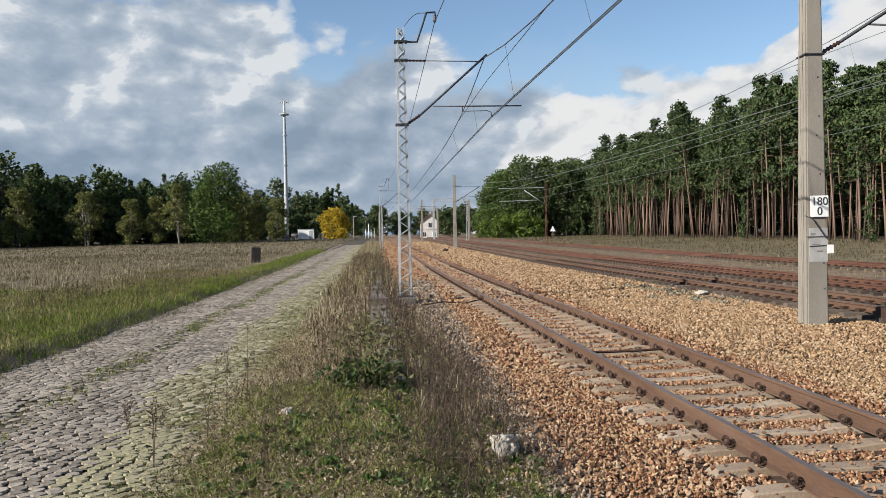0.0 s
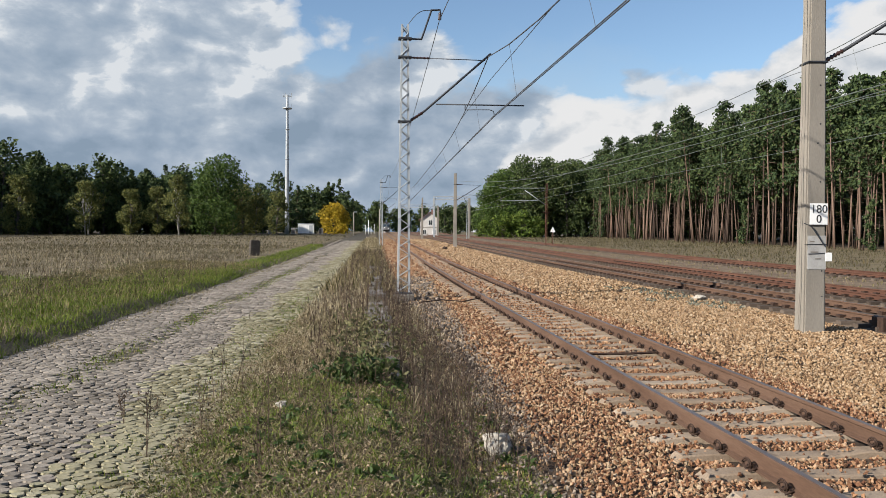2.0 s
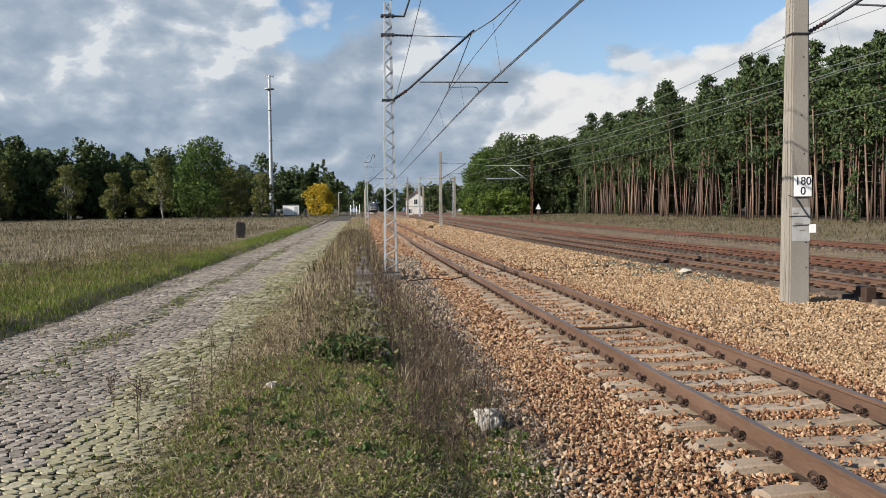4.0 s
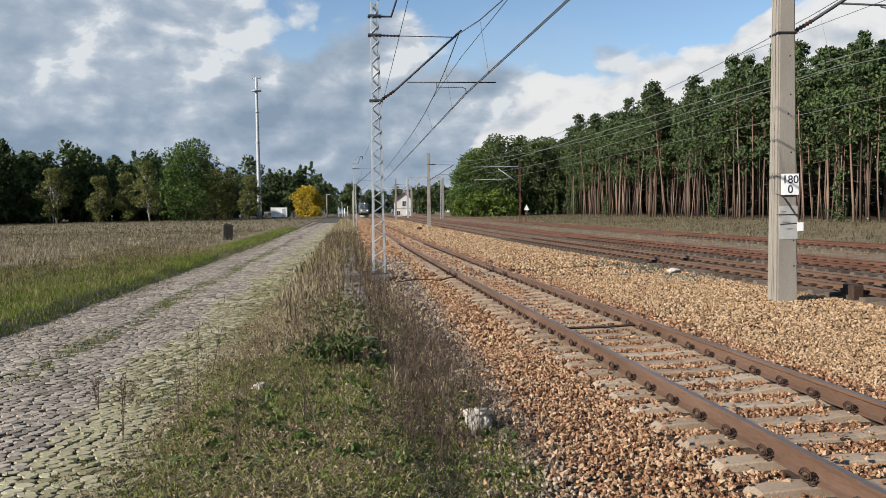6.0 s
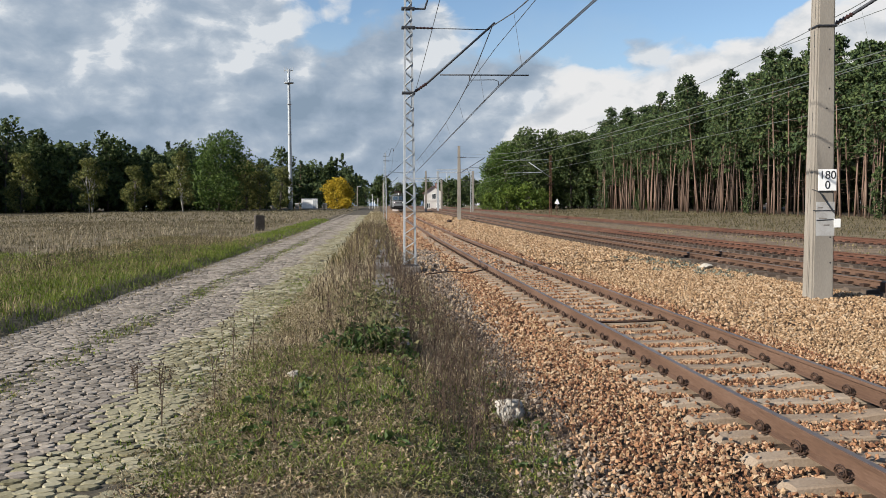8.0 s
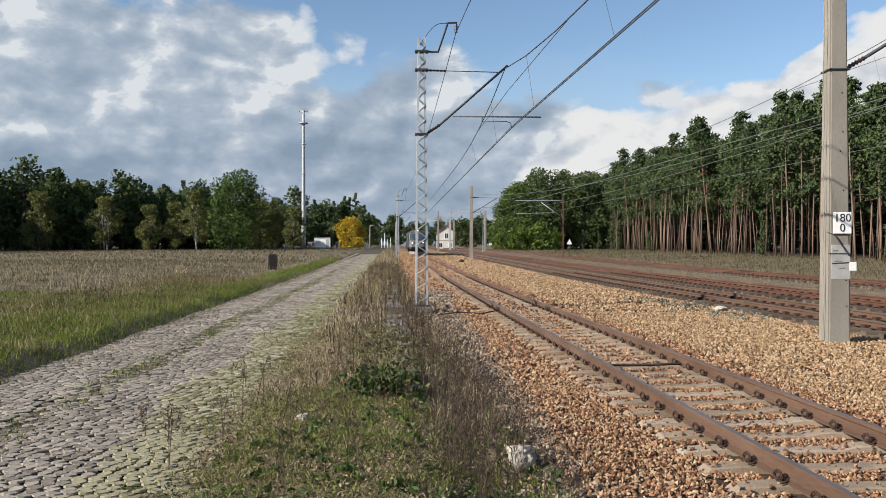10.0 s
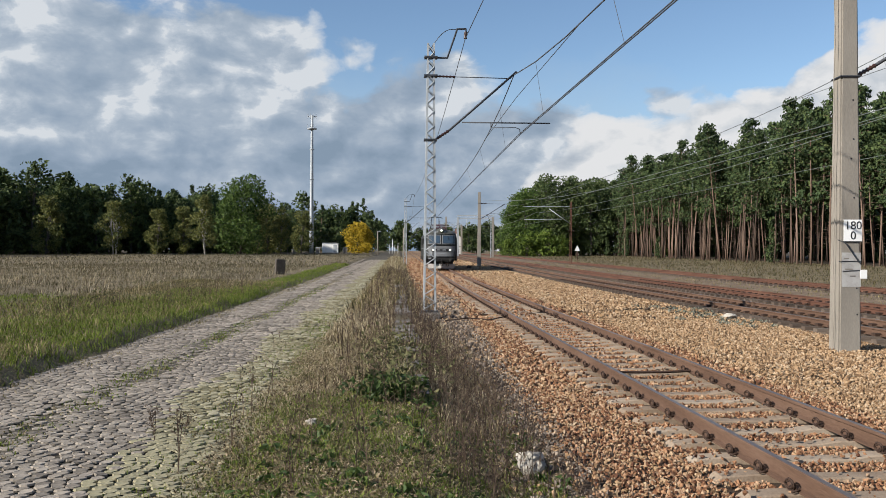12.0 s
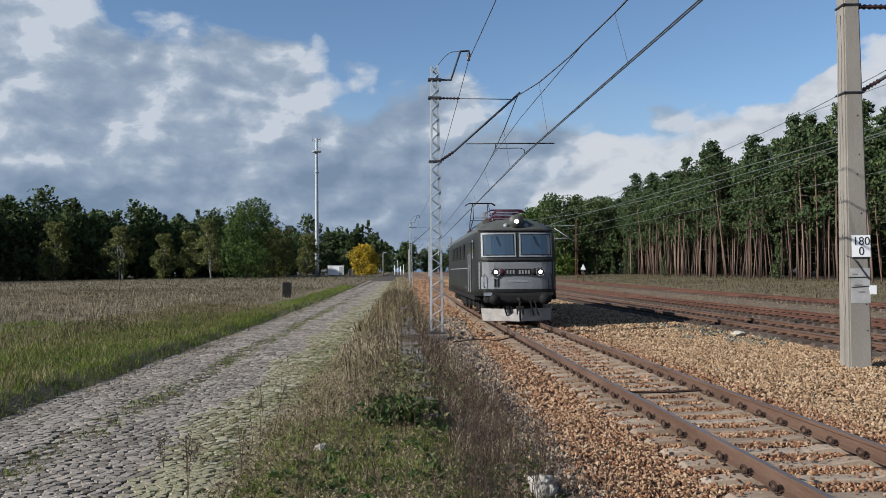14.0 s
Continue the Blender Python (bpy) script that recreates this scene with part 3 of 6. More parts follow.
def forests():
    rng = np.random.default_rng(5)
    pines = [pine(10 + k, 18.6 + 1.1 * (k % 4), 0.54 + 0.04 * (k % 5)) for k in range(10)]
    inner = [pine(40 + k, 19.5 + k, 0.5, 0.03, 16, 20, 0.42) for k in range(3)]
    for kinds, rows in ((pines, ((52.5, 2.1), (56, 2.4), (60, 3.2))), (inner, ((65, 4.2), (71, 5.5)))):
        spots = []
        for x0, step in rows:
            y = 44 + rng.uniform(0, 2)
            while y < 226:
                spots.append((x0 + rng.normal(0, 1.1) + max(0, (y - 120) * 0.02), y, rng.uniform(0.84, 1.08)))
                y += step * rng.uniform(0.5, 1.5)
        plant(kinds, spots, rng)
    young = [pine(55 + k, 8.5, 0.12, 0.02, 20, 24, 0.2) for k in range(2)]
    plant(young, [(51.5 + rng.normal(0, 1.0), y, rng.uniform(0.45, 1.0)) for y in (61, 79, 112, 157, 186, 192, 198)], rng)
    under = [broadleaf(60 + k, 6, 2.6, "forest_shrub", "dark green undergrowth shrub beneath the forest trees", "forest undergrowth", M_LEAF_DARK, M_BARK, 14, 0.05, 3, 0.45, 22) for k in range(3)]
    plant(under, [(x + rng.uniform(-2, 2), y + rng.uniform(-1.5, 1.5), rng.uniform(1.5, 2.5)) for x in (80, 86) for y in range(30, 244, 5)], rng)
    plant(under, [(x + rng.uniform(-1, 1), y + rng.uniform(-2, 2), rng.uniform(0.9, 1.6)) for y in (222, 232) for x in range(28, 90, 4)], rng)
    oaks = [broadleaf(80 + k, 17.4 + k, 6.3, "broadleaf_tree", "large green broad-leaved tree at the forest end", "broad-leaved trees of the forest end", M_LEAF if k < 2 else M_LEAF_DARK, M_BARK, 54, 0.06, 1, 0.33, 92) for k in range(4)]
    spots = [(27.5, 206, 0.7), (31, 203, 0.88), (36, 204, 0.98), (42, 206, 1.0), (48, 203, 0.96), (54, 207, 0.94), (32.5, 214, 0.96), (39, 216, 1.05), (46, 215, 1.04), (53, 218, 1.02),
             (33, 226, 0.85), (62, 212, 0.92), (62, 226, 0.98), (68, 205, 0.92)]
    plant(oaks, spots, rng)
    low = [broadleaf(90 + k, 7, 4.0, "green_bush", "bright green bush at the edge of the wood", "bushes of the wood edge", M_LEAF_BRIGHT, M_BARK, 22, 0.02, 3, 0.42, 46) for k in range(2)]
    plant(low, [(26, 199, 0.6), (30, 197, 0.8), (35, 196, 0.85), (39, 197, 0.65), (30, 215, 0.9)], rng)
    # western side
    dark = [broadleaf(100 + k, 13 + k, 4.2, "woodland_tree", "dark green woodland tree at the meadow edge", "trees of the western wood", M_LEAF_DARK, M_BARK, 34, 0.05, 1, 0.46, 36) for k in range(4)]
    spots = []
    for row, d in enumerate((0, 6, 13)):
        for u in np.arange(0, 1.0, 0.028):
            x, y = -118 + 76 * u + rng.normal(0, 1.2) - d * 0.7, 118 + 92 * u + d + rng.normal(0, 1.2)
            spots.append((x, y, rng.uniform(0.8, 1.1) * (1.12 - 0.15 * u)))
    for x in np.arange(-52, -30, 3.4):
        spots.append((x + rng.normal(0, 0.8), 228 + rng.uniform(-3, 8), rng.uniform(0.8, 1.05)))
    plant(dark, spots, rng)
    back = [pine(140 + k, 18 + k, 0.35, 0.02, 18, 20, 0.36) for k in range(3)]
    plant(back, [(-122 + 82 * u + rng.normal(0, 1.5) - 8, 128 + 94 * u + rng.normal(0, 2), rng.uniform(0.74, 0.92)) for u in np.arange(0.0, 1.0, 0.035)], rng)
    plant(back, [(-24, 262, 0.75), (-21, 268, 0.8), (-18.5, 258, 0.72), (-15.5, 262, 0.85), (-13, 264, 0.88), (-11.5, 270, 0.78), (-17, 272, 0.85), (-10, 276, 0.62), (-27, 256, 0.75), (-30, 258, 0.8)], rng)
    plant(dark, [(x + rng.normal(0, 0.6), 262 + rng.uniform(-4, 10), rng.uniform(0.75, 1.0)) for x in np.arange(-28, -10, 2.2)], rng)
    plant(dark, [(x, 330 + rng.uniform(0, 10), rng.uniform(0.6, 0.8)) for x in (-16, -13, -10, -7)], rng)
    birch = [broadleaf(150 + k, 12.5, 3.0, "birch_tree", "birch tree with white stems and yellowing leaves", "birches of the meadow edge", M_LEAF_BIRCH, M_BARK_BIRCH, 36, 0.14, 3, 0.26, 80) for k in range(2)]
    plant(birch, [(-42.5, 166, 0.95), (-60, 162, 0.85)], rng)
    light = [broadleaf(160 + k, 12.5, 3.3, "young_tree", "young light green tree in front of the western wood", "young trees of the meadow edge", M_LEAF_BIRCH, M_BARK, 36, 0.05, 2, 0.27, 80) for k in range(2)]
    plant(light, [(-34, 194, 0.95), (-31.5, 198, 0.9), (-36, 190, 0.8), (-27.5, 204, 0.85), (-72, 158, 0.9), (-86, 148, 0.9), (-54, 170, 0.75), (-49, 172, 0.8)], rng)
    plant(under, [(-120 + 78 * u + rng.normal(0, 1.5), 120 + 92 * u + rng.uniform(0, 8), rng.uniform(0.9, 1.7)) for u in np.arange(0, 1.0, 0.02)], rng)
    plant(under, [(x, 236 + rng.uniform(-3, 6), rng.uniform(1.0, 1.6)) for x in range(-50, -18, 3)], rng)
    big = broadleaf(170, 16.5, 7.2, "poplar_tree", "broad green poplar rising over the western wood", "", M_LEAF, M_BARK, 64, 0.06, 1, 0.30, 120)
    big.matrix_basis = pose(-38.5, 181, float(gz(-38.5, 181)))
    gold = broadleaf(180, 7.8, 4.4, "golden_tree", "small round tree with bright yellow autumn leaves", "", M_LEAF_YELLOW, M_BARK, 50, 0.03, 3, 0.26, 110)
    gold.matrix_basis = pose(-13.0, 222, float(gz(-13.0, 222)))
    # woods across the end of the line
    far = [broadleaf(190 + k, 15, 5.5, "far_tree", "dark tree of the woods closing the line", "trees of the far wood", M_LEAF_DARK, M_BARK, 26, 0.04, 1, 0.8, 30) for k in range(3)]
    plant(far, [(x + rng.normal(0, 2), y + rng.normal(0, 6), rng.uniform(0.75, 1.05)) for y in (430, 450) for x in range(-60, 100, 7)], rng)
    plant(far, [(x + rng.normal(0, 1.5), 300 + 0.8 * (x - 28) + rng.normal(0, 6), rng.uniform(0.55, 0.85)) for x in range(24, 64, 5)], rng)


forests()


# ---- line-side masts, poles and wires ----
def mast_foot(x, y):
    return float(gz(x, y))


def insulator(p, q, r=0.055):
    """Ribbed insulator between two points."""
    p, q = Vector(p), Vector(q)
    pts, rad = [], []
    for i in range(13):
        pts.append(tuple(p.lerp(q, i / 12)))
        rad.append(r if i % 2 else r * 0.5)
    return tube("insulator", pts, rad, M_PORCELAIN, 8)


def lattice_mast(x, y, out=1, detail=True, h=8.25):
    """Two channels with zigzag lacing on a concrete block, with the cantilever over the track. Built at its own foot."""
    t = thing("lattice_mast", "galvanised lattice catenary mast on a concrete block", "catenary mast", "catenary masts")
    part("foundation", box("foundation", (-0.31, -0.28, -0.5), (0.31, 0.28, 0.12), M_SLAB, 0.03), t, "pale concrete block")
    part("base_plate", box("base_plate", (-0.26, -0.2, 0.12), (0.26, 0.2, 0.17), M_DARKSTEEL), t)
    for s in (-1, 1):
        bm = bmesh.new()
        for (a0, a1, d0, d1) in ((0.0, 0.035, -0.10, 0.10), (0.035, 0.06, -0.10, -0.085), (0.035, 0.06, 0.085, 0.10)):
            r = bmesh.ops.create_cube(bm, size=1)
            for v in r["verts"]:
                u, w, top = v.co.x + 0.5, v.co.y + 0.5, v.co.z > 0
                half = 0.115 if top else 0.20
                v.co = Vector((s * (half - (a0 + (a1 - a0) * u)), d0 + (d1 - d0) * w, h if top else 0.17))
        part("channel", bm_mesh("channel", bm, M_GALV), t)
    n = 36 if detail else 18
    for d, phase in ((-0.108, 0), (0.108, 0)):
        pts = []
        for i in range(n + 1):
            z = 0.2 + (h - 0.25) * i / n
            half = 0.20 + (0.115 - 0.20) * (z - 0.17) / (h - 0.17) - 0.02
            pts.append((half * (1 if (i + phase) % 2 else -1), d, z))
        part("lacing", tube("lacing", pts, 0.02, M_GALV, 4), t)
    for z in (5.33, 7.27, 7.83):
        part("collar", box("collar", (-0.20, -0.13, z - 0.03), (0.20, 0.13, z + 0.03), M_DARKSTEEL, 0.008), t)
    o = out
    part("cantilever", tube("cantilever", [(o * 0.55, 0, 5.62), (o * 2.62, 0, 7.45)], 0.034, M_DARKSTEEL, 8), t)
    part("insulator", insulator((o * 0.12, 0, 5.33), (o * 0.55, 0, 5.62)), t)
    part("tie_rod", tube("tie_rod", [(o * 0.75, 0, 7.26), (o * 2.45, 0, 7.24)], 0.014, M_DARKSTEEL, 6), t)
    part("insulator", insulator((o * 0.12, 0, 7.27), (o * 0.75, 0, 7.26), 0.04), t)
    part("registration_tube", tube("registration_tube", [(o * 0.95, 0, 5.88), (o * 3.66, 0, 5.89)], 0.021, M_DARKSTEEL, 6), t)
    part("hanger", tube("hanger", [(o * 1.84, 0, 5.88), (o * 1.84, 0, 5.70)], 0.016, M_DARKSTEEL, 5), t)
    part("steady_arm", tube("steady_arm", [(o * 1.84, 0, 5.73), (o * 2.6, 0, 5.745), (o * 2.72, 0, 5.70), (o * 2.74, 0, 5.56)], 0.013, M_DARKSTEEL, 6), t)
    part("top_bracket", tube("top_bracket", [(-o * 0.15, 0, 7.83), (o * 0.50, 0, 7.83), (o * 0.80, 0, 8.72), (o * 1.06, 0, 8.72), (o * 1.06, 0, 8.62)], 0.035, M_DARKSTEEL, 6), t)
    part("insulator", insulator((o * 1.06, 0, 8.64), (o * 1.04, 0, 8.42), 0.06), t)
    arc = [(-o * 0.1 + o * 1.1 * u, 0, 7.95 + 0.75 * math.sin(min(1.0, u * 1.6) * 1.5)) for u in [i / 10 for i in range(11)]]
    part("jumper_cable", tube("jumper_cable", arc, 0.011, M_DARKSTEEL, 5), t)
    t.matrix_basis = pose(x, y, mast_foot(x, y) if y > 30 else -0.0)
    return t


MAST1 = (-2.29, 18.6)
MAST2 = (-2.05, 92.0)
lattice_mast(*MAST1)
m2 = lattice_mast(*MAST2, 1, False)
copy_thing(m2, pose(-0.9, 166, float(gz(-0.9, 166))))


def concrete_pole(x, y, h, z0, sign=True, arms=True):
    """Square tapered concrete pole with a cantilever towards the second track."""
    t = thing("concrete_pole", "square weathered concrete catenary pole" + (" with a white distance sign" if sign else ""), "catenary pole", "concrete poles")
    bm = bmesh.new()
    r = bmesh.ops.create_cube(bm, size=1)
    for v in r["verts"]:
        half = 0.235 if v.co.z < 0 else 0.15
        v.co = Vector((math.copysign(half, v.co.x), math.copysign(half, v.co.y), h if v.co.z > 0 else -0.5))
    bmesh.ops.bevel(bm, geom=[e for e in bm.edges if abs((e.verts[0].co - e.verts[1].co).z) > 1], offset=0.03, segments=2, affect="EDGES")
    part("shaft", bm_mesh("shaft", bm, M_CONCRETE), t)

    def half(z):
        return 0.235 + (0.15 - 0.235) * (z + 0.5) / (h + 0.5)
    if arms:
        for z in (5.58, 7.40):
            w = half(z) + 0.012
            part("band", tube("band", [(-w, -w, z), (w, -w, z), (w, w, z), (-w, w, z)], 0.022, M_DARKSTEEL, 5, True), t, "dark iron band")
        part("insulator", insulator((0.2, 0, 5.62), (0.62, 0, 5.86)), t)
        part("cantilever", tube("cantilever", [(0.62, 0, 5.86), (3.0, 0, 7.35)], 0.036, M_DARKSTEEL, 8), t)
        part("insulator", insulator((0.17, 0, 7.40), (0.85, 0, 7.39), 0.06), t)
        part("tie_rod", tube("tie_rod", [(0.85, 0, 7.39), (2.95, 0, 7.30)], 0.016, M_DARKSTEEL, 6), t)
        part("registration_tube", tube("registration_tube", [(1.25, 0, 6.22), (3.9, 0, 6.1)], 0.022, M_DARKSTEEL, 6), t)
        part("steady_arm", tube("steady_arm", [(2.1, 0, 6.15), (2.9, 0, 5.95), (3.3, 0, 5.72)], 0.014, M_DARKSTEEL, 6), t)
    if sign:
        f = -half(2.4) - 0.012
        part("distance_sign", box("distance_sign", (-0.14, f - 0.012, 2.21), (0.235, f, 2.65), M_WHITE, 0.004), t, "white plate with black numerals")
        for s, z in (("180", 2.455), ("0", 2.25)):
            cu = bpy.data.curves.new("numeral", "FONT")
            cu.body, cu.size, cu.align_x, cu.extrude = s, 0.235, "CENTER", 0.002
            tmp = bpy.data.objects.new("numeral", cu)
            me = bpy.data.meshes.new_from_object(tmp)
            bpy.data.objects.remove(tmp)
            me.materials.clear()
            me.materials.append(M_BLACK)
            part("numeral", me, t, "black numerals", pose(0.05, f - 0.016, z, 90, 0, 0))
        part("sign_edge", box("sign_edge", (-0.14, f - 0.016, 2.195), (0.235, f, 2.209), M_BLACK), t)
        f = -half(1.7) - 0.006
        part("painted_patch", box("painted_patch", (-0.17, f - 0.004, 1.28), (0.215, f + 0.02, 1.98), M_PAPER), t, "worn whitish painted patch with faded marks")
        for k, (u, z, w) in enumerate(((-0.08, 1.86, 0.10), (0.05, 1.80, 0.13), (-0.03, 1.64, 0.16), (0.05, 1.50, 0.12))):
            part("faded_mark", box("faded_mark", (u - w / 2, f - 0.008, z - 0.012), (u + w / 2, f - 0.003, z + 0.012), M_SLAB), t)
        part("small_plate", box("small_plate", (0.19, f - 0.03, 1.45), (0.33, f - 0.018, 1.63), M_WHITE, 0.004), t, "small white plate on the edge")
        for pts in ([(-0.235, f + 0.05, 2.24), (-0.12, f - 0.03, 2.18), (0.17, f - 0.03, 1.76)], [(-0.1, f - 0.03, 2.16), (0.2, f - 0.03, 1.74)],
                    [(-0.24, f - 0.01, 1.80), (0.22, f - 0.012, 1.80)], [(-0.16, f - 0.012, 1.60), (0.22, f - 0.012, 1.62)]):
            part("cable", tube("cable", pts, 0.008, M_DARKSTEEL, 5), t)
        part("earth_wire", tube("earth_wire", [(-0.26, -0.1, z * 1.0) if i % 2 else (-0.235 - 0.05, -0.08, z * 1.0) for i, z in enumerate(np.linspace(0.0, 7.3, 9).tolist())], 0.009, M_CONCRETE, 5), t)
        for z, u in ((1.25, 0.13), (0.72, 0.14), (3.1, 0.08), (3.9, 0.02), (4.3, 0.07), (5.1, 0.06)):
            f2 = -half(z)
            part("bolt_hole", tube("bolt_hole", [(u, f2 - 0.004, z), (u, f2 + 0.03, z)], 0.017, M_BLACK, 8), t)
    t.matrix_basis = pose(x, y, z0, 0, 0, -4)
    return t


concrete_pole(5.93, 10.3, 9.0, 0.0)
far = concrete_pole(6.5, 88.0, 8.7, float(gz(6.5, 88)), sign=False)
copy_thing(far, pose(7.6, 166, float(gz(7.6, 166))))


def sagging(p, q, sag, n=14):
    p, q = Vector(p), Vector(q)
    return [tuple(p.lerp(q, i / n) - Vector((0, 0, 4 * sag * (i / n) * (1 - i / n)))) for i in range(n + 1)]


def wire(name, pts, r, material, label, category="overhead wire"):
    return tagged(new(name, tube(name, pts, r, material, 5)), label, category, "overhead wires")


def catenary(supports, z_mess, z_contact, double, light, r=1.0, sag=4.5, stitch=True):
    """Messenger, contact wires and droppers through the supports (x of messenger, y, x of contact)."""
    m = M_WIRE_LIGHT if light else M_WIRE
    for a, b in zip(supports, supports[1:]):
        za, zb = float(rise(a[1])), float(rise(b[1]))
        w = thing("catenary_span", "overhead line span with messenger rope, droppers and contact wires", "overhead wire", "catenary spans")
        mess = []
        for i in range(21):
            u = i / 20
            z = z_contact + 0.65 + (z_mess - z_contact - 0.65) * abs(2 * u - 1) ** sag
            mess.append((a[0] + (b[0] - a[0]) * u, a[1] + (b[1] - a[1]) * u, z + za + (zb - za) * u))
        part("messenger_rope", tube("messenger_rope", mess, 0.013 * r, m, 5), w)
        for s in ((-0.022, 0.022) if double else (0.0,)):
            part("contact_wire", tube("contact_wire", [(a[2] + s, a[1], z_contact + za), ((a[2] + b[2]) / 2 + s, (a[1] + b[1]) / 2, z_contact + (za + zb) / 2), (b[2] + s, b[1], z_contact + zb)], 0.010 * r, m, 5), w)
        span = b[1] - a[1]
        if stitch:
            for end, sg in ((a, 1), (b, -1)):
                u = 8.5 / span if sg > 0 else 1 - 8.5 / span
                i = u * 20
                k = int(i)
                p = Vector(mess[k]).lerp(Vector(mess[min(20, k + 1)]), i - k)
                ze = float(rise(end[1]))
                part("stitch_rope", tube("stitch_rope", [(end[0] * 0.6 + end[2] * 0.4, end[1], z_mess - 0.68 + ze), tuple(p)], 0.009 * r, m, 4), w)
        n = int(span // 7)
        for j in range(n):
            u = (j + 0.5) / n
            i = u * 20
            k = int(i)
            p = Vector(mess[k]).lerp(Vector(mess[min(20, k + 1)]), i - k)
            c = Vector((a[2] + (b[2] - a[2]) * u, a[1] + span * u, z_contact + za + (zb - za) * u))
            part("dropper", tube("dropper", [tuple(p), tuple(c)], 0.0045 * r, m, 3), w)


catenary([(1.0, -53, 1.35), (0.25, 18.6, 0.45), (1.1, 92, 1.5), (1.9, 166, 1.6), (2.6, 240, 2.9), (3.3, 320, 3.3)], 7.35, 5.56, True, False, 1.25)
catenary([(8.9, -62, 8.6), (8.9, 10.3, 9.25), (9.5, 88, 9.2), (10.3, 166, 10.6), (11.0, 240, 10.8)], 7.3, 5.7, True, True, 0.85)
catenary([(13.0, -40, 13.0), (13.2, 20, 13.2), (14.4, 96, 14.2), (15.3, 166, 15.3)], 6.6, 5.3, False, True, 1.1, 2.0, False)
for a, b, sag in (((-0.3, -53, 8.5), (-1.25, 18.6, 8.42), 0.9), ((-1.25, 18.6, 8.42), (-1.0, 92, 8.42 + 0.28), 0.9), ((-1.0, 92, 8.7), (0.1, 166, 9.1), 0.9)):
    wire("feeder_wire", sagging(a, b, sag), 0.012, M_WIRE, "dark feeder wire strung along the mast tops")
for a, b, sag in (((7.0, 88, 8.0), (14.0, 20, 6.9), 1.1),):
    wire("feeder_wire", sagging(a, b, sag), 0.014, M_WIRE_LIGHT, "pale wire strung between the concrete poles")


def rusty_mast(x, y):
    t = thing("rusty_mast", "slim brown rusty mast with a crossarm beside the sidings", "catenary mast")
    z = float(gz(x, y))
    for s in (-0.11, 0.11):
        part("leg", tube("leg", [(s, 0, -0.2), (s * 0.7, 0, 8.6)], 0.05, M_RUST_RED, 5), t)
    part("lacing", tube("lacing", [(0.1 * (1 if i % 2 else -1), -0.03, 0.3 + i * 0.4) for i in range(20)], 0.018, M_RUST_RED, 4), t)
    part("cantilever", tube("cantilever", [(-0.1, 0, 5.6), (-3.0, 0, 7.6)], 0.05, M_GALV, 6), t)
    part("tie_rod", tube("tie_rod", [(-0.2, 0, 7.9), (-6.5, 0, 7.85)], 0.035, M_GALV, 5), t)
    part("registration_tube", tube("registration_tube", [(-1.2, 0, 6.2), (-6.4, 0, 6.1)], 0.035, M_GALV, 5), t)
    for s in (-0.4, 0.3):
        part("insulator", insulator((s, -0.1, 4.6), (s + 0.15, -0.1, 4.6), 0.12), t, "pale round insulator")
    t.matrix_basis = pose(x, y, z)
    p = thing("warning_post", "short post with a white triangular plate beside the siding", "sign post")
    part("post", tube("post", [(0, 0, -0.2), (0, 0, 2.6)], 0.05, M_RUST_RED, 6), p)
    part("plate", mesh_of("plate", [(-0.38, -0.06, 1.9), (0.38, -0.06, 1.9), (0, -0.06, 2.65), (-0.38, -0.08, 1.9), (0.38, -0.08, 1.9), (0, -0.08, 2.65)],
                          [(0, 1, 2), (5, 4, 3), (0, 3, 4, 1), (1, 4, 5, 2), (2, 5, 3, 0)], M_WHITE), p, "white triangular plate")
    p.matrix_basis = pose(x + 0.55, y - 1.5, z)


rusty_mast(20.6, 103)


def portal(x0, x1, y, zb, label):
    t = thing("portal_gantry", label, "gantry", "portal gantries")
    for x in (x0, x1):
        part("post", box("post", (x - 0.24, y - 0.2, float(gz(x, y)) - 0.2), (x + 0.24, y + 0.2, zb + 0.5), M_CONCRETE if x == x1 else M_GALV, 0.03), t)
    for z in (zb, zb + 0.75):
        part("chord", box("chord", (x0 - 0.3, y - 0.12, z), (x1 + 0.3, y + 0.12, z + 0.15), M_GALV), t)
    n = int((x1 - x0) / 0.8)
    part("lacing", tube("lacing", [(x0 + (x1 - x0) * i / n, y, zb + (0.75 if i % 2 else 0.06)) for i in range(n + 1)], 0.05, M_GALV, 4), t)
    for u in (0.25, 0.6):
        x = x0 + (x1 - x0) * u
        part("drop_tube", tube("drop_tube", [(x, y, zb), (x, y, zb - 2.2)], 0.06, M_GALV, 5), t)


portal(4.6, 14.9, 214, 8.6, "steel portal gantry across the tracks on concrete posts")
portal(12.0, 20.6, 190, 9.9, "steel lattice portal gantry over the sidings")
lattice_mast(15.6, 152, -1, False)


def slim_post(x, y, h, r, label, name="lamp_post", lamp=True, material=None):
    t = thing(name, label, "post", "distant posts")
    part("pole", tube("pole", [(0, 0, -0.2), (0, 0, h * 0.5), (0, 0, h)], [r, r * 0.9, r * 0.7], material or M_CONCRETE, 8), t)
    if lamp:
        part("lamp_head", box("lamp_head", (0, -0.12, h - 0.1), (0.9, 0.12, h + 0.06), M_GALV, 0.03), t)
    t.matrix_basis = pose(x, y, float(gz(x, y)))


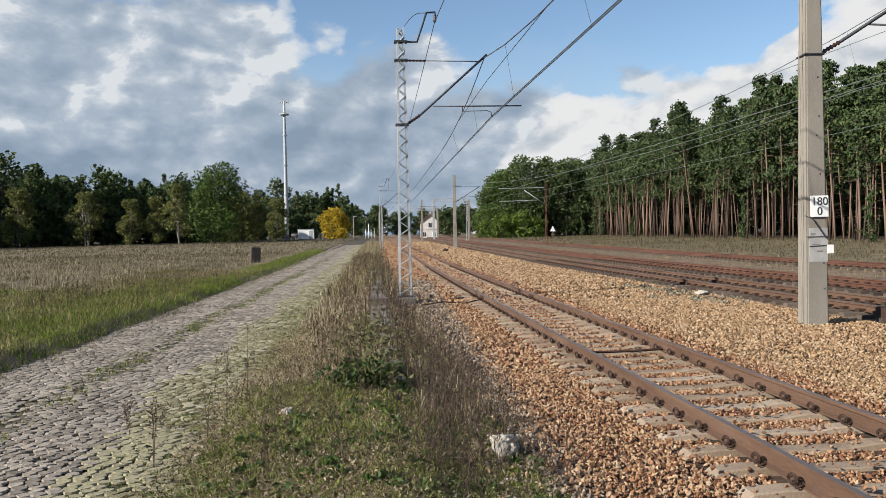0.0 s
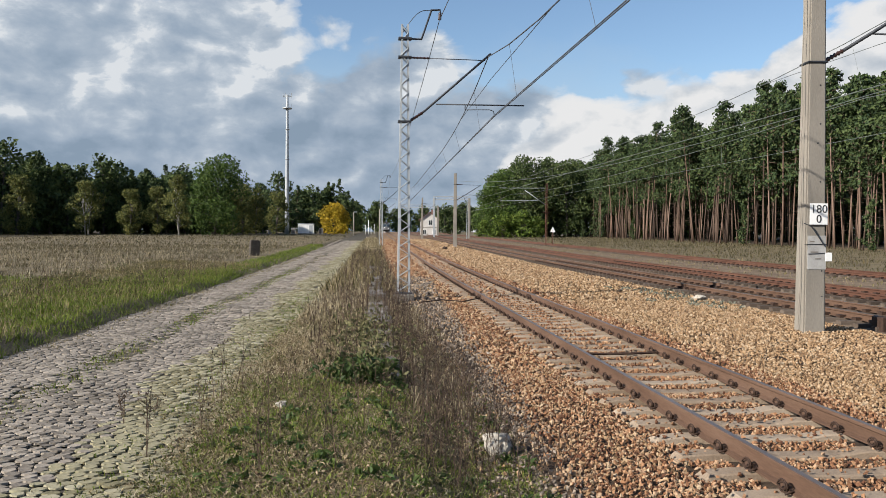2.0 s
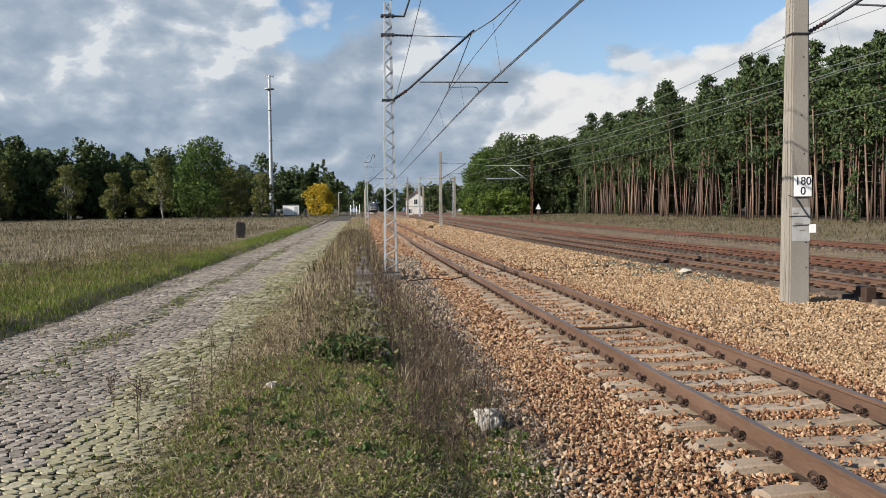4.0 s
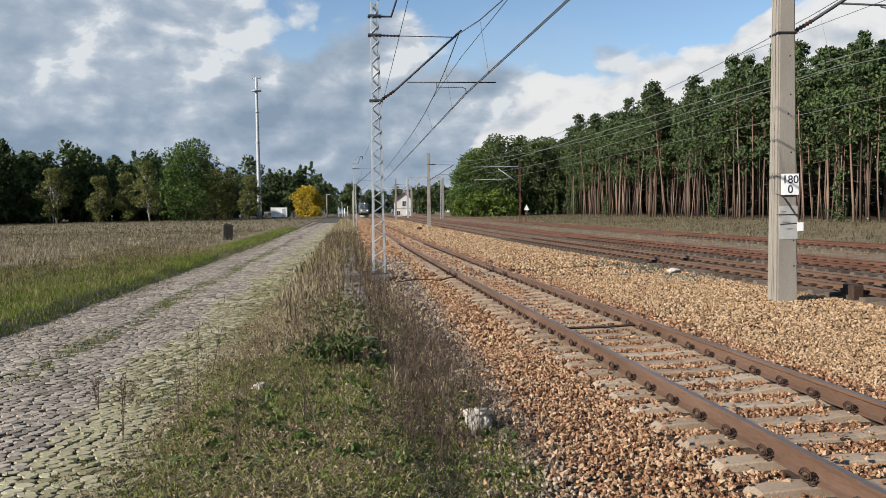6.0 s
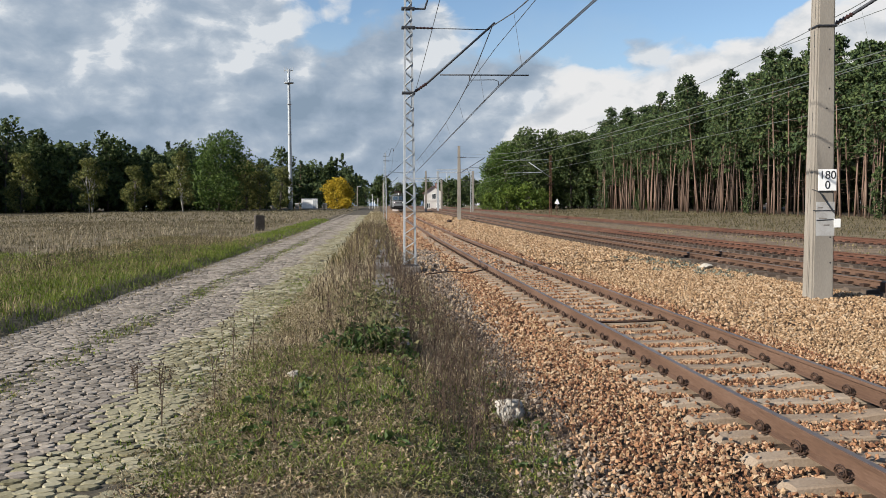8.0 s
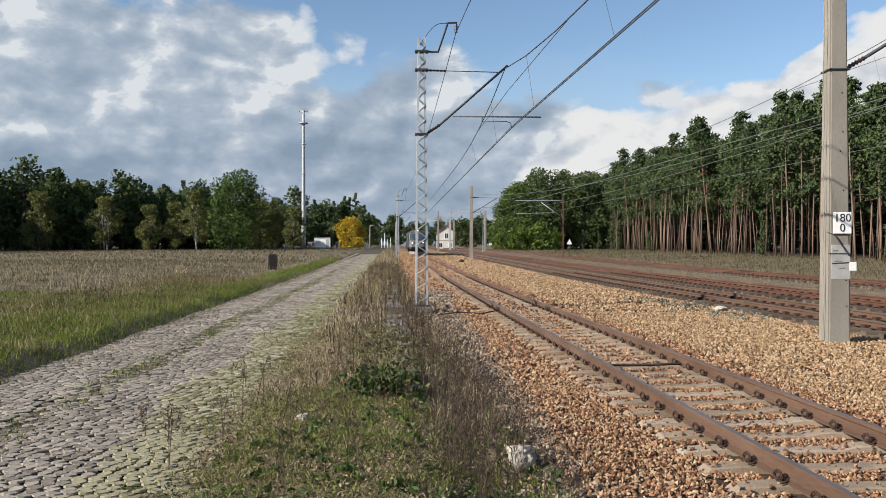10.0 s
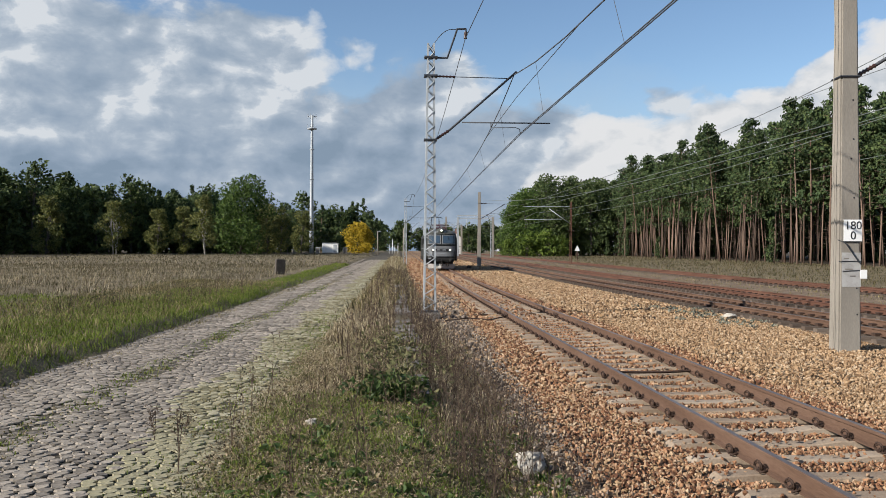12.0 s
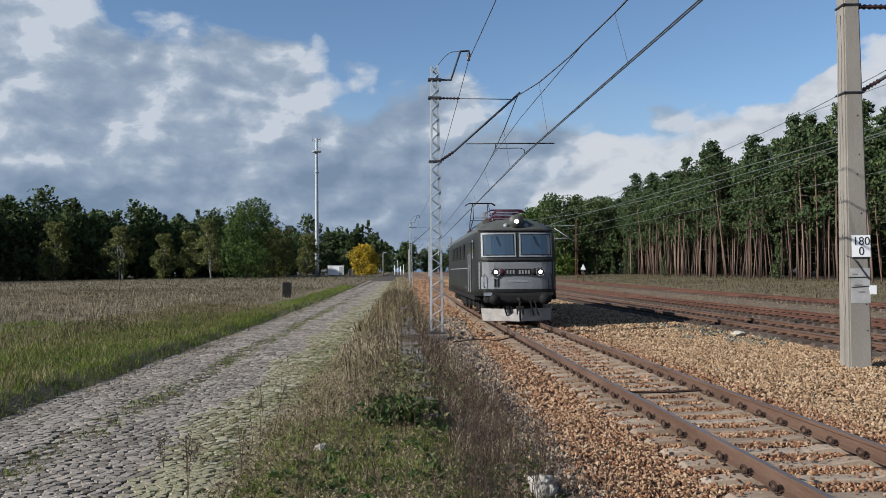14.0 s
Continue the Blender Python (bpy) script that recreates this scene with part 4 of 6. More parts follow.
slim_post(-7.7, 205, 6.2, 0.16, "slim concrete lamp post beside the road")
slim_post(-1.6, 150, 5.9, 0.17, "pale concrete post beside the track", "concrete_post", False)
for x, y, h in ((-5.0, 250, 3.0), (-4.0, 252, 4.6), (-3.2, 250, 2.6), (-2.2, 256, 3.2)):
    slim_post(x, y, h, 0.09, "white painted crossing post in the distance", "crossing_post", False, M_WHITE)


def radio_mast():
    t = thing("radio_mast", "tall slender grey tubular radio mast with a platform", "radio mast")
    zs = [-0.3, 8, 16, 24, 32, 37.4]
    part("shaft", tube("shaft", [(0, 0, z) for z in zs], [0.62, 0.55, 0.48, 0.42, 0.36, 0.32], M_GALV, 14), t)
    for z in (12, 20, 28):
        part("flange", tube("flange", [(0, 0, z), (0, 0, z + 0.18)], 0.62, M_GALV, 14), t)
    part("platform", tube("platform", [(0, 0, 33.6), (0, 0, 33.85)], 1.3, M_GALV, 14), t)
    part("head_frame", tube("head_frame", [(-1.2, 0, 37.0), (1.2, 0, 37.0)], 0.12, M_GALV, 6), t)
    for s in (-1.1, -0.4, 0.5, 1.1):
        part("antenna", box("antenna", (s - 0.07, -0.2, 36.5), (s + 0.07, -0.06, 37.8), M_GALV, 0.02), t)
        part("rail_post", tube("rail_post", [(s, -0.6, 33.8), (s, -0.6, 34.9)], 0.05, M_GALV, 5), t)
    t.matrix_basis = pose(-25.8, 215, float(gz(-25.8, 215)) + 0.0)


radio_mast()


def cabin(x, y):
    t = thing("equipment_container", "white flat-roofed equipment container at the mast foot", "container")
    part("body", box("body", (-2.1, -1.2, 0.0), (2.1, 1.2, 2.5), M_WHITE, 0.04), t)
    part("roof", box("roof", (-2.2, -1.3, 2.5), (2.2, 1.3, 2.64), M_GALV, 0.03), t)
    part("door", box("door", (0.9, -1.24, 0.1), (1.8, -1.19, 2.15), M_GALV, 0.01), t)
    part("plinth", box("plinth", (-2.15, -1.25, -0.3), (2.15, 1.25, 0.0), M_SLAB), t)
    t.matrix_basis = pose(x, y, float(gz(x, y)) + 0.25)
    for dx, w in ((-9.2, 0.8), (4.0, 0.5), (-3.4, 0.5)):
        c = thing("cable_cabinet", "small grey cable cabinet near the mast", "cabinet", "cable cabinets")
        part("body", box("body", (-w, -0.3, 0), (w, 0.3, 1.6), M_GALV, 0.03), c)
        part("door", box("door", (-w * 0.9, -0.33, 0.1), (w * 0.9, -0.3, 1.5), M_SLAB, 0.01), c)
        c.matrix_basis = pose(x + dx, y, float(gz(x + dx, y)))


cabin(-20.6, 214)


def station_house():
    wall = mat("house_plaster", [(0.38, 0.36, 0.34), (0.50, 0.475, 0.45), (0.60, 0.575, 0.55)], scale=0.7, fine=9, bump=0.2)
    roof = mat("house_tiles", [(0.10, 0.05, 0.045), (0.19, 0.10, 0.085), (0.28, 0.16, 0.13)], scale=1.5, fine=12, bump=0.5, stretch=(6, 1, 1))
    glass = plain("dark_window", (0.03, 0.035, 0.04), 0.15, 0, 0.5)
    t = thing("station_house", "small pale plastered house with a gabled reddish roof", "house")
    a, d, e, r = 2.7, 8.0, 5.0, 6.9
    V = [(-a, 0, -0.5), (a, 0, -0.5), (a, 0, e), (0, 0, r), (-a, 0, e), (-a, d, -0.5), (a, d, -0.5), (a, d, e), (0, d, r), (-a, d, e)]
    part("wall", mesh_of("wall", V, [(0, 1, 2, 3, 4), (9, 8, 7, 6, 5), (1, 6, 7, 2), (5, 0, 4, 9)], wall), t)
    for s in (-1, 1):
        q = [(0, -0.5, r + 0.16), (s * (a + 0.6), -0.5, e - 0.28), (s * (a + 0.6), d + 0.5, e - 0.28), (0, d + 0.5, r + 0.16)]
        part("roof", mesh_of("roof", q + [(x, y, z - 0.16) for x, y, z in q], [(0, 1, 2, 3), (7, 6, 5, 4), (0, 4, 5, 1), (1, 5, 6, 2), (2, 6, 7, 3)], roof), t)
    for x, z, w, h in ((0.3, 3.1, 1.1, 1.5), (-1.4, 0.4, 0.9, 1.3), (1.5, 0.4, 0.9, 1.3)):
        f = part("window", box("window", (x - w / 2 - 0.1, -0.06, z - 0.1), (x + w / 2 + 0.1, 0.02, z + h + 0.1), M_WHITE), t, "white framed window")
        for s in (-1, 1):
            part("pane", box("pane", (x + s * w / 4 - w / 4 + 0.04, -0.08, z), (x + s * w / 4 + w / 4 - 0.04, -0.062, z + h), glass), f)
    part("chimney", box("chimney", (0.5, 3, 6.3), (1.1, 3.6, 7.8), roof), t)
    part("string_course", box("string_course", (-a, -0.05, 2.35), (a, 0.0, 2.5), M_SLAB), t)
    t.matrix_basis = pose(14.3, 238, float(gz(14.3, 238)), 0, 0, -6)


station_house()


M_STUB = mat("dark_stub_concrete", [(0.034, 0.0286, 0.0238), (0.068, 0.0578, 0.0476), (0.1156, 0.102, 0.0884)], scale=3, fine=30, bump=0.4, rough=0.95)


def small_things():
    s = thing("concrete_stub", "short square dark concrete marker post in the grass", "marker post")
    part("post", box("post", (-0.34, -0.25, -0.3), (0.34, 0.25, 1.08), M_STUB, 0.05), s)
    part("cap", box("cap", (-0.25, -0.2, 1.08), (0.25, 0.2, 1.13), M_STUB, 0.03), s)
    s.matrix_basis = pose(-11.6, 53, float(gz(-11.6, 53)), 0, 2, 20)

    def rock(name, label, r, x, y, z, seed, squash=0.8, material=None):
        bm = bmesh.new()
        bmesh.ops.create_icosphere(bm, subdivisions=3, radius=1)
        for v in bm.verts:
            d = noise.noise(v.co * 1.3 + Vector((seed, 0, 0))) * 0.45 + noise.noise(v.co * 3 + Vector((0, seed, 0))) * 0.15
            v.co *= r * (1 + d)
            v.co.z *= squash
        ob = new(name, bm_mesh(name, bm, material or M_SLAB))
        tagged(ob, label, "stone", "loose stones")
        ob.matrix_basis = pose(x, y, z, 0, 0, seed * 40)
    pale = mat("pale_boulder", [(0.20, 0.18, 0.15), (0.36, 0.33, 0.28), (0.50, 0.46, 0.40)], scale=6, fine=40, bump=0.5, rough=0.95)
    rock("boulder", "pale fist-shaped boulder lying in the weeds", 0.135, -2.08, 1.6, float(gz(-2.08, 1.6)) + 0.10, 1.7, 0.95, pale)
    rock("loose_stone", "small pale stone in the grass", 0.06, -4.25, 3.0, float(gz(-4.25, 3.0)) + 0.03, 2.3, 0.8, pale)
    rock("loose_stone", "dark stone lump on the ballast", 0.25, 4.6, 80, float(gz(4.6, 80)) + 0.15, 3.1, 0.8, M_CLIP)
    rock("loose_stone", "dark stone lump on the ballast", 0.22, 7.6, 84, float(gz(7.6, 84)) + 0.1, 4.1, 0.7, M_CLIP)
    rock("loose_stone", "flat pale stone beside the second track", 0.2, 6.9, 18.3, 0.03, 5.3, 0.4, pale)
    # lineside box at the second track
    b = thing("point_box", "dark iron box fixed beside the rail", "rail fitting")
    part("body", box("body", (-0.12, -0.2, -0.1), (0.12, 0.2, 0.24), M_CLIP, 0.02), b)
    part("rod", tube("rod", [(0.1, 0, 0.05), (1.2, 0.1, 0.05)], 0.02, M_CLIP, 6), b)
    b.matrix_basis = pose(7.85, 10.75, -0.02, 0, 0, 0)
    # bond wire across the main track near the mast
    w = tagged(new("bond_cable", tube("bond_cable", [(-1.9, 17.2, -0.02), (-1.2, 17.5, 0.03), (-0.6, 17.3, 0.0), (-0.05, 17.9, 0.05)], 0.018, M_CLIP, 5)), "black bonding cable lying on the ballast", "cable")
    w2 = tagged(new("bond_cable", tube("bond_cable", [(0.05, 6.95, 0.04), (0.5, 7.0, 0.02), (1.0, 6.96, 0.03), (1.45, 7.0, 0.04)], 0.022, M_CLIP, 5)), "black bonding cable laid between the rails", "cable")


small_things()


def joints():
    """Fishplates where the rail lengths meet."""
    for dx, y in ((0.0, 18.2), (1.505, 18.2)):
        t = thing("fishplate_joint", "dark iron fishplate joint on the rail", "rail joint", "rail joints")
        for s in (-1, 1):
            part("plate", box("plate", (s * 0.026 - 0.014, -0.3, 0.04), (s * 0.026 + 0.014, 0.3, 0.125), M_CLIP, 0.006), t)
        for k in (-0.2, -0.07, 0.07, 0.2):
            part("bolt", tube("bolt", [(-0.075, k, 0.08), (0.075, k, 0.08)], 0.018, M_CLIP, 6), t)
        t.matrix_basis = pose(dx + float(bend(y)), y, 0)


joints()


# ---- locomotive ----
def locomotive():
    paint = mat("dark_loco_paint", [(0.011, 0.012, 0.011), (0.021, 0.0225, 0.02), (0.034, 0.036, 0.032)], scale=0.9, fine=14, bump=0.04, rough=0.5, spec=0.25)
    roofp = mat("loco_roof_paint", [(0.04, 0.042, 0.035), (0.07, 0.073, 0.062), (0.11, 0.112, 0.096)], scale=1.2, fine=14, bump=0.06, rough=0.5, spec=0.4)
    silver = mat("silver_band_paint", [(0.11, 0.115, 0.118), (0.18, 0.186, 0.19), (0.25, 0.256, 0.26)], scale=1.4, fine=16, bump=0.04, rough=0.45, metal=0.15)
    frame_m = mat("window_frame_paint", [(0.14, 0.15, 0.16), (0.22, 0.23, 0.24), (0.30, 0.31, 0.32)], scale=2, fine=20, bump=0.03, rough=0.4)
    black = mat("underframe_black", [(0.004, 0.004, 0.004), (0.009, 0.0085, 0.008), (0.018, 0.017, 0.015)], scale=3, fine=25, bump=0.3, rough=0.8)
    plough_m = mat("plough_grey", [(0.14, 0.125, 0.11), (0.26, 0.24, 0.22), (0.36, 0.34, 0.31)], scale=3, fine=20, bump=0.15, rough=0.8)
    red = mat("pantograph_red", [(0.035, 0.010, 0.016), (0.065, 0.02, 0.03), (0.11, 0.04, 0.055)], scale=3, fine=20, bump=0.05, rough=0.5)
    glass = bpy.data.materials.new("cab_glass")
    glass.use_nodes = True
    gb = glass.node_tree.nodes["Principled BSDF"]
    # blue base colour stands in for part of the sky's reflection
    gb.inputs["Base Color"].default_value = (0.035, 0.055, 0.075, 1)
    gb.inputs["Roughness"].default_value, gb.inputs["Specular IOR Level"].default_value, gb.inputs["Coat Weight"].default_value = 0.04, 0.9, 0.6
    lamp_m = bpy.data.materials.new("headlight_glow")
    lamp_m.use_nodes = True
    lb = lamp_m.node_tree.nodes["Principled BSDF"]
    lb.inputs["Emission Color"].default_value, lb.inputs["Emission Strength"].default_value = (1.0, 0.97, 0.88, 1), 5.0

    t = thing("locomotive", "dark grey electric locomotive with silver front band and lit headlights", "locomotive")
    L = 17.9
    # cross sections, from rail-head level
    sect = [(1.0, 0.98), (1.0, 1.3), (1.0, 2.4), (0.985, 3.05), (0.965, 3.38), (0.90, 3.55), (0.74, 3.72), (0.45, 3.85), (0.0, 3.90)]
    ring = [(-w, z) for w, z in sect] + [(w, z) for w, z in reversed(sect[:-1])]
    NOSE = ((0.0, 0.2), (0.02, 0.5), (0.07, 0.85), (0.16, 1.12), (0.28, 1.29), (0.44, 1.40), (0.70, 1.465), (1.05, 1.485), (1.5, 1.49))
    stations = []
    for y, hw in NOSE:
        stations.append((y, hw))
    stations += [(4.5, 1.49), (9.0, 1.49), (13.4, 1.49)] + [(L - y, hw) for y, hw in reversed(stations)]

    def rake(y, z):
        r = 0.16 * max(0.0, z - 2.35)
        if z > 3.4:
            r += 0.9 * (z - 3.4)
        return y + r if y < 1.6 else (y - r if y > L - 1.6 else y)

    V, F = [], []
    n = len(ring)
    for y, hw in stations:
        V += [(w * hw, rake(y, z), z) for w, z in ring]
    for i in range(len(stations) - 1):
        for k in range(n):
            q = (k + 1) % n
            F.append((i * n + k, (i + 1) * n + k, (i + 1) * n + q, i * n + q))
    for k in range(n // 2):
        F.append((k, k + 1, n - 2 - k, n - 1 - k) if k + 1 < n - 2 - k else (k, k + 1, n - 1 - k))
        o = (len(stations) - 1) * n
        F.append((o + n - 1 - k, o + n - 2 - k, o + k + 1, o + k) if k + 1 < n - 2 - k else (o + n - 1 - k, o + k + 1, o + k))
    me = mesh_of("body", V, F, None, False, [paint, roofp])
    for p in me.polygons:
        if p.center.z > 3.42:
            p.material_index = 1
        p.use_smooth = True
    part("body", me, t)

    def front(x, z):
        """y of the front face at x, z."""
        hw = abs(x)
        return rake(float(np.interp(hw, [0.0] + [w for _, w in NOSE], [0.0] + [y for y, _ in NOSE])), z)

    def panel(name, x0, x1, z0, z1, material, proud=0.012, thick=0.03, nx=8, label="", parent=None, nz=2):
        xs, zs = np.linspace(x0, x1, nx + 1), np.linspace(z0, z1, nz + 1)
        v, f = [], []
        for off in (-proud, thick):
            for z in zs:
                for x in xs:
                    v.append((float(x), front(float(x), float(z)) + off, float(z)))
        w = nx + 1
        half = w * (nz + 1)
        for j in range(nz):
            for i in range(nx):
                a = j * w + i
                f.append((a, a + 1, a + w + 1, a + w))
                f.append((half + a + w, half + a + w + 1, half + a + 1, half + a))
        for i in range(nx):
            f.append((half + i, half + i + 1, i + 1, i))
            f.append((nz * w + i, nz * w + i + 1, half + nz * w + i + 1, half + nz * w + i))
        for j in range(nz):
            f.append((j * w, (j + 1) * w, half + (j + 1) * w, half + j * w))
            f.append((half + j * w + nx, half + (j + 1) * w + nx, (j + 1) * w + nx, j * w + nx))
        return part(name, mesh_of(name, v, f, material), parent or t, label)

    panel("front_band", -1.36, 1.36, 1.24, 2.24, silver, 0.012, 0.02, 16, "wide silver-grey band across the front")
    panel("belt_strip", -1.42, 1.42, 2.30, 2.38, paint, 0.05, 0.02, 16)
    panel("lower_strip", -1.36, 1.36, 1.14, 1.225, black, 0.02, 0.02, 12)
    panel("roof_lip", -1.36, 1.36, 3.40, 3.45, black, 0.04, 0.02, 14, "dark rain gutter above the windows")
    for x0, x1 in ((-1.27, -0.06), (0.06, 1.27)):
        fr = panel("window_frame", x0, x1, 2.43, 3.33, frame_m, 0.03, 0.02, 12, "pale metal window surround", nz=3)
        panel("gasket", x0 + 0.055, x1 - 0.055, 2.485, 3.275, black, 0.036, 0.0, 12, parent=fr, nz=3)
        panel("pane", x0 + 0.085, x1 - 0.085, 2.515, 3.245, glass, 0.042, 0.0, 12, parent=fr, nz=3)
        wx = (x0 + x1) / 2
        part("wiper", tube("wiper", [(wx - 0.1, front(wx, 3.2) - 0.07, 3.22), (wx + 0.02, front(wx, 2.8) - 0.07, 2.85)], 0.014, black, 5), fr)
    for s in (-1, 1):
        x = s * 0.79
        y = front(x, 1.87)
        hs = part("headlight_housing", tube("headlight_housing", [(x - s * 0.02, y + 0.05, 1.87), (x, y - 0.06, 1.87), (x, y - 0.10, 1.87)], [0.17, 0.17, 0.145], black, 18), t)
        part("rim", tube("rim", [(x + 0.15 * math.cos(a * 0.524), y - 0.10, 1.87 + 0.15 * math.sin(a * 0.524)) for a in range(12)], 0.012, frame_m, 5, True), hs, "bright metal rim")
        part("lens", tube("lens", [(x, y - 0.09, 1.87), (x, y - 0.125, 1.87)], [0.068, 0.06], lamp_m, 16), hs, "glowing white headlight lens")
        x2 = s * 0.58
        y = front(x2, 1.87)
        part("tail_light", tube("tail_light", [(x2, y + 0.05, 1.87), (x2, y - 0.07, 1.87)], [0.14, 0.13], red if s < 0 else black, 14), t, "dark red tail light")
    part("number_board", box("number_board", (-0.46, front(0, 1.8) - 0.05, 1.75), (0.46, front(0, 1.8) + 0.02, 1.99), black, 0.015), t, "black board with pale bars")
    for k in range(8):
        x = -0.38 + k * 0.108
        if k == 3:
            continue
        part("number_bar", box("number_bar", (x - 0.03, -0.062, 1.80), (x + 0.03, -0.05, 1.94), frame_m), t)
    panel("name_strip", -0.36, 0.36, 1.49, 1.58, frame_m, 0.02, 0.0, 6, "pale strip of unreadable small print")
    panel("plate", -1.28, -0.84, 1.26, 1.70, frame_m, 0.018, 0.0, 4, "paler patch at the front corner")
    for x in (-0.80, -0.70):
        part("warning_mark", box("warning_mark", (x - 0.03, front(x, 1.5) - 0.03, 1.32), (x + 0.03, front(x, 1.5) - 0.008, 1.62), black), t)
    # roof light with its side lamps
    hood = part("roof_light_hood", tube("roof_light_hood", [(0, 1.2, 3.72), (0, 0.5, 3.77), (0, 0.30, 3.76), (0, 0.24, 3.76)], [0.14, 0.26, 0.25, 0.22], roofp, 16), t)
    part("lens", tube("lens", [(0, 0.25, 3.76), (0, 0.20, 3.76)], [0.075, 0.065], lamp_m, 16), hood, "glowing white roof headlight")
    for s in (-1, 1):
        part("marker_lamp", tube("marker_lamp", [(s * 0.36, 0.5, 3.60), (s * 0.36, 0.34, 3.60)], [0.10, 0.09], frame_m, 12), t, "pale round marker lamp")
    # buffers and coupling
    part("buffer_beam", box("buffer_beam", (-1.2, -0.06, 0.72), (1.2, 0.5, 1.12), black, 0.12), t)
    for s in (-1, 1):
        bf = part("buffer", tube("buffer", [(s * 0.875, 0.0, 0.88), (s * 0.875, -0.42, 0.88), (s * 0.875, -0.42, 0.88), (s * 0.875, -0.5, 0.88)], [0.14, 0.12, 0.20, 0.19], black, 18), t)
        part("foot_step", box("foot_step", (s * 1.3 - 0.16, 0.75, 0.42), (s * 1.3 + 0.16, 1.05, 0.46), black), t)
        part("corner_plate", box("corner_plate", (s * 1.08 - 0.15, -0.08, 1.0), (s * 1.08 + 0.15, -0.055, 1.12), frame_m if s < 0 else black), t)
        part("handrail", tube("handrail", [(s * 1.18, 0.2, 1.3), (s * 1.2, 0.08, 1.35), (s * 1.2, 0.08, 1.75), (s * 1.18, 0.2, 1.8)], 0.016, black, 5), t)
    part("coupling_hook", tube("coupling_hook", [(0, 0, 0.88), (0, -0.35, 0.88), (0.0, -0.42, 0.80), (0, -0.36, 0.70), (0, -0.3, 0.45), (0.05, -0.28, 0.30)], [0.07, 0.06, 0.05, 0.04, 0.05, 0.04], black, 8), t)
    for x in (-0.55, -0.38, 0.4, 0.56):
        part("brake_hose", tube("brake_hose", [(x, -0.12, 0.8), (x, -0.3, 0.72), (x + 0.05, -0.33, 0.45), (x + 0.12, -0.2, 0.28)], 0.03, black, 6), t)
    for s in (-1, 1):
        v = [(0.04 * s, -0.50, 0.08), (1.22 * s, 0.45, 0.06), (1.28 * s, 0.50, 0.52), (0.04 * s, -0.42, 0.52)]
        v += [(x, y + 0.05, z) for x, y, z in v]
        part("snow_plough", mesh_of("snow_plough", v, [(0, 1, 2, 3), (7, 6, 5, 4), (0, 4, 5, 1), (1, 5, 6, 2), (2, 6, 7, 3), (3, 7, 4, 0)], plough_m), t, "scuffed pale grey snow plough blade")
    part("plough_bracket", box("plough_bracket", (-0.12, -0.42, 0.3), (0.14, -0.2, 0.62), black, 0.02), t)
    # sides
    for s in (-1, 1):
        X = s * 1.49
        d = part("cab_door", box("cab_door", (min(X, X + s * 0.014), 1.75, 1.1), (max(X, X + s * 0.014), 2.45, 3.15), paint, 0.006), t)
        part("pane", box("pane", (min(X, X + s * 0.022), 1.9, 2.4), (max(X, X + s * 0.022), 2.3, 3.0), glass), d)
        for y in (1.66, 2.54):
            part("handrail", tube("handrail", [(X + s * 0.06, y, 1.1), (X + s * 0.06, y, 2.6)], 0.018, frame_m, 5), t, "pale grab rail beside the cab door")
        cw = part("cab_window", box("cab_window", (min(X, X + s * 0.016), 0.98, 2.4), (max(X, X + s * 0.016), 1.5, 3.1), frame_m, 0.006), t)
        part("pane", box("pane", (min(X, X + s * 0.024), 1.04, 2.46), (max(X, X + s * 0.024), 1.44, 3.04), glass), cw)
        for y in (5.2, 7.4, 9.6, 11.8):
            g = part("side_grille", box("side_grille", (min(X, X + s * 0.014), y, 2.45), (max(X, X + s * 0.014), y + 1.5, 3.1), black, 0.006), t)
            for k in range(6):
                z = 2.5 + k * 0.1
                part("slat", box("slat", (min(X, X + s * 0.03), y + 0.05, z), (max(X, X + s * 0.03), y + 1.45, z + 0.05), paint), g)
        part("side_stripe", box("side_stripe", (min(X, X + s * 0.006), 2.9, 2.02), (max(X, X + s * 0.006), 15.0, 2.06), frame_m), t, "thin pale stripe along the side")
        part("side_mark", box("side_mark", (min(X, X + s * 0.008), 2.75, 1.98), (max(X, X + s * 0.008), 3.0, 2.18), frame_m), t)
        part("side_mark", box("side_mark", (min(X, X + s * 0.008), 4.4, 1.18), (max(X, X + s * 0.008), 4.6, 1.28), frame_m), t)
        part("sill", box("sill", (min(X, X - s * 0.25), 0.7, 0.82), (max(X, X - s * 0.25), L - 0.7, 0.99), black, 0.01), t)
    axles = []
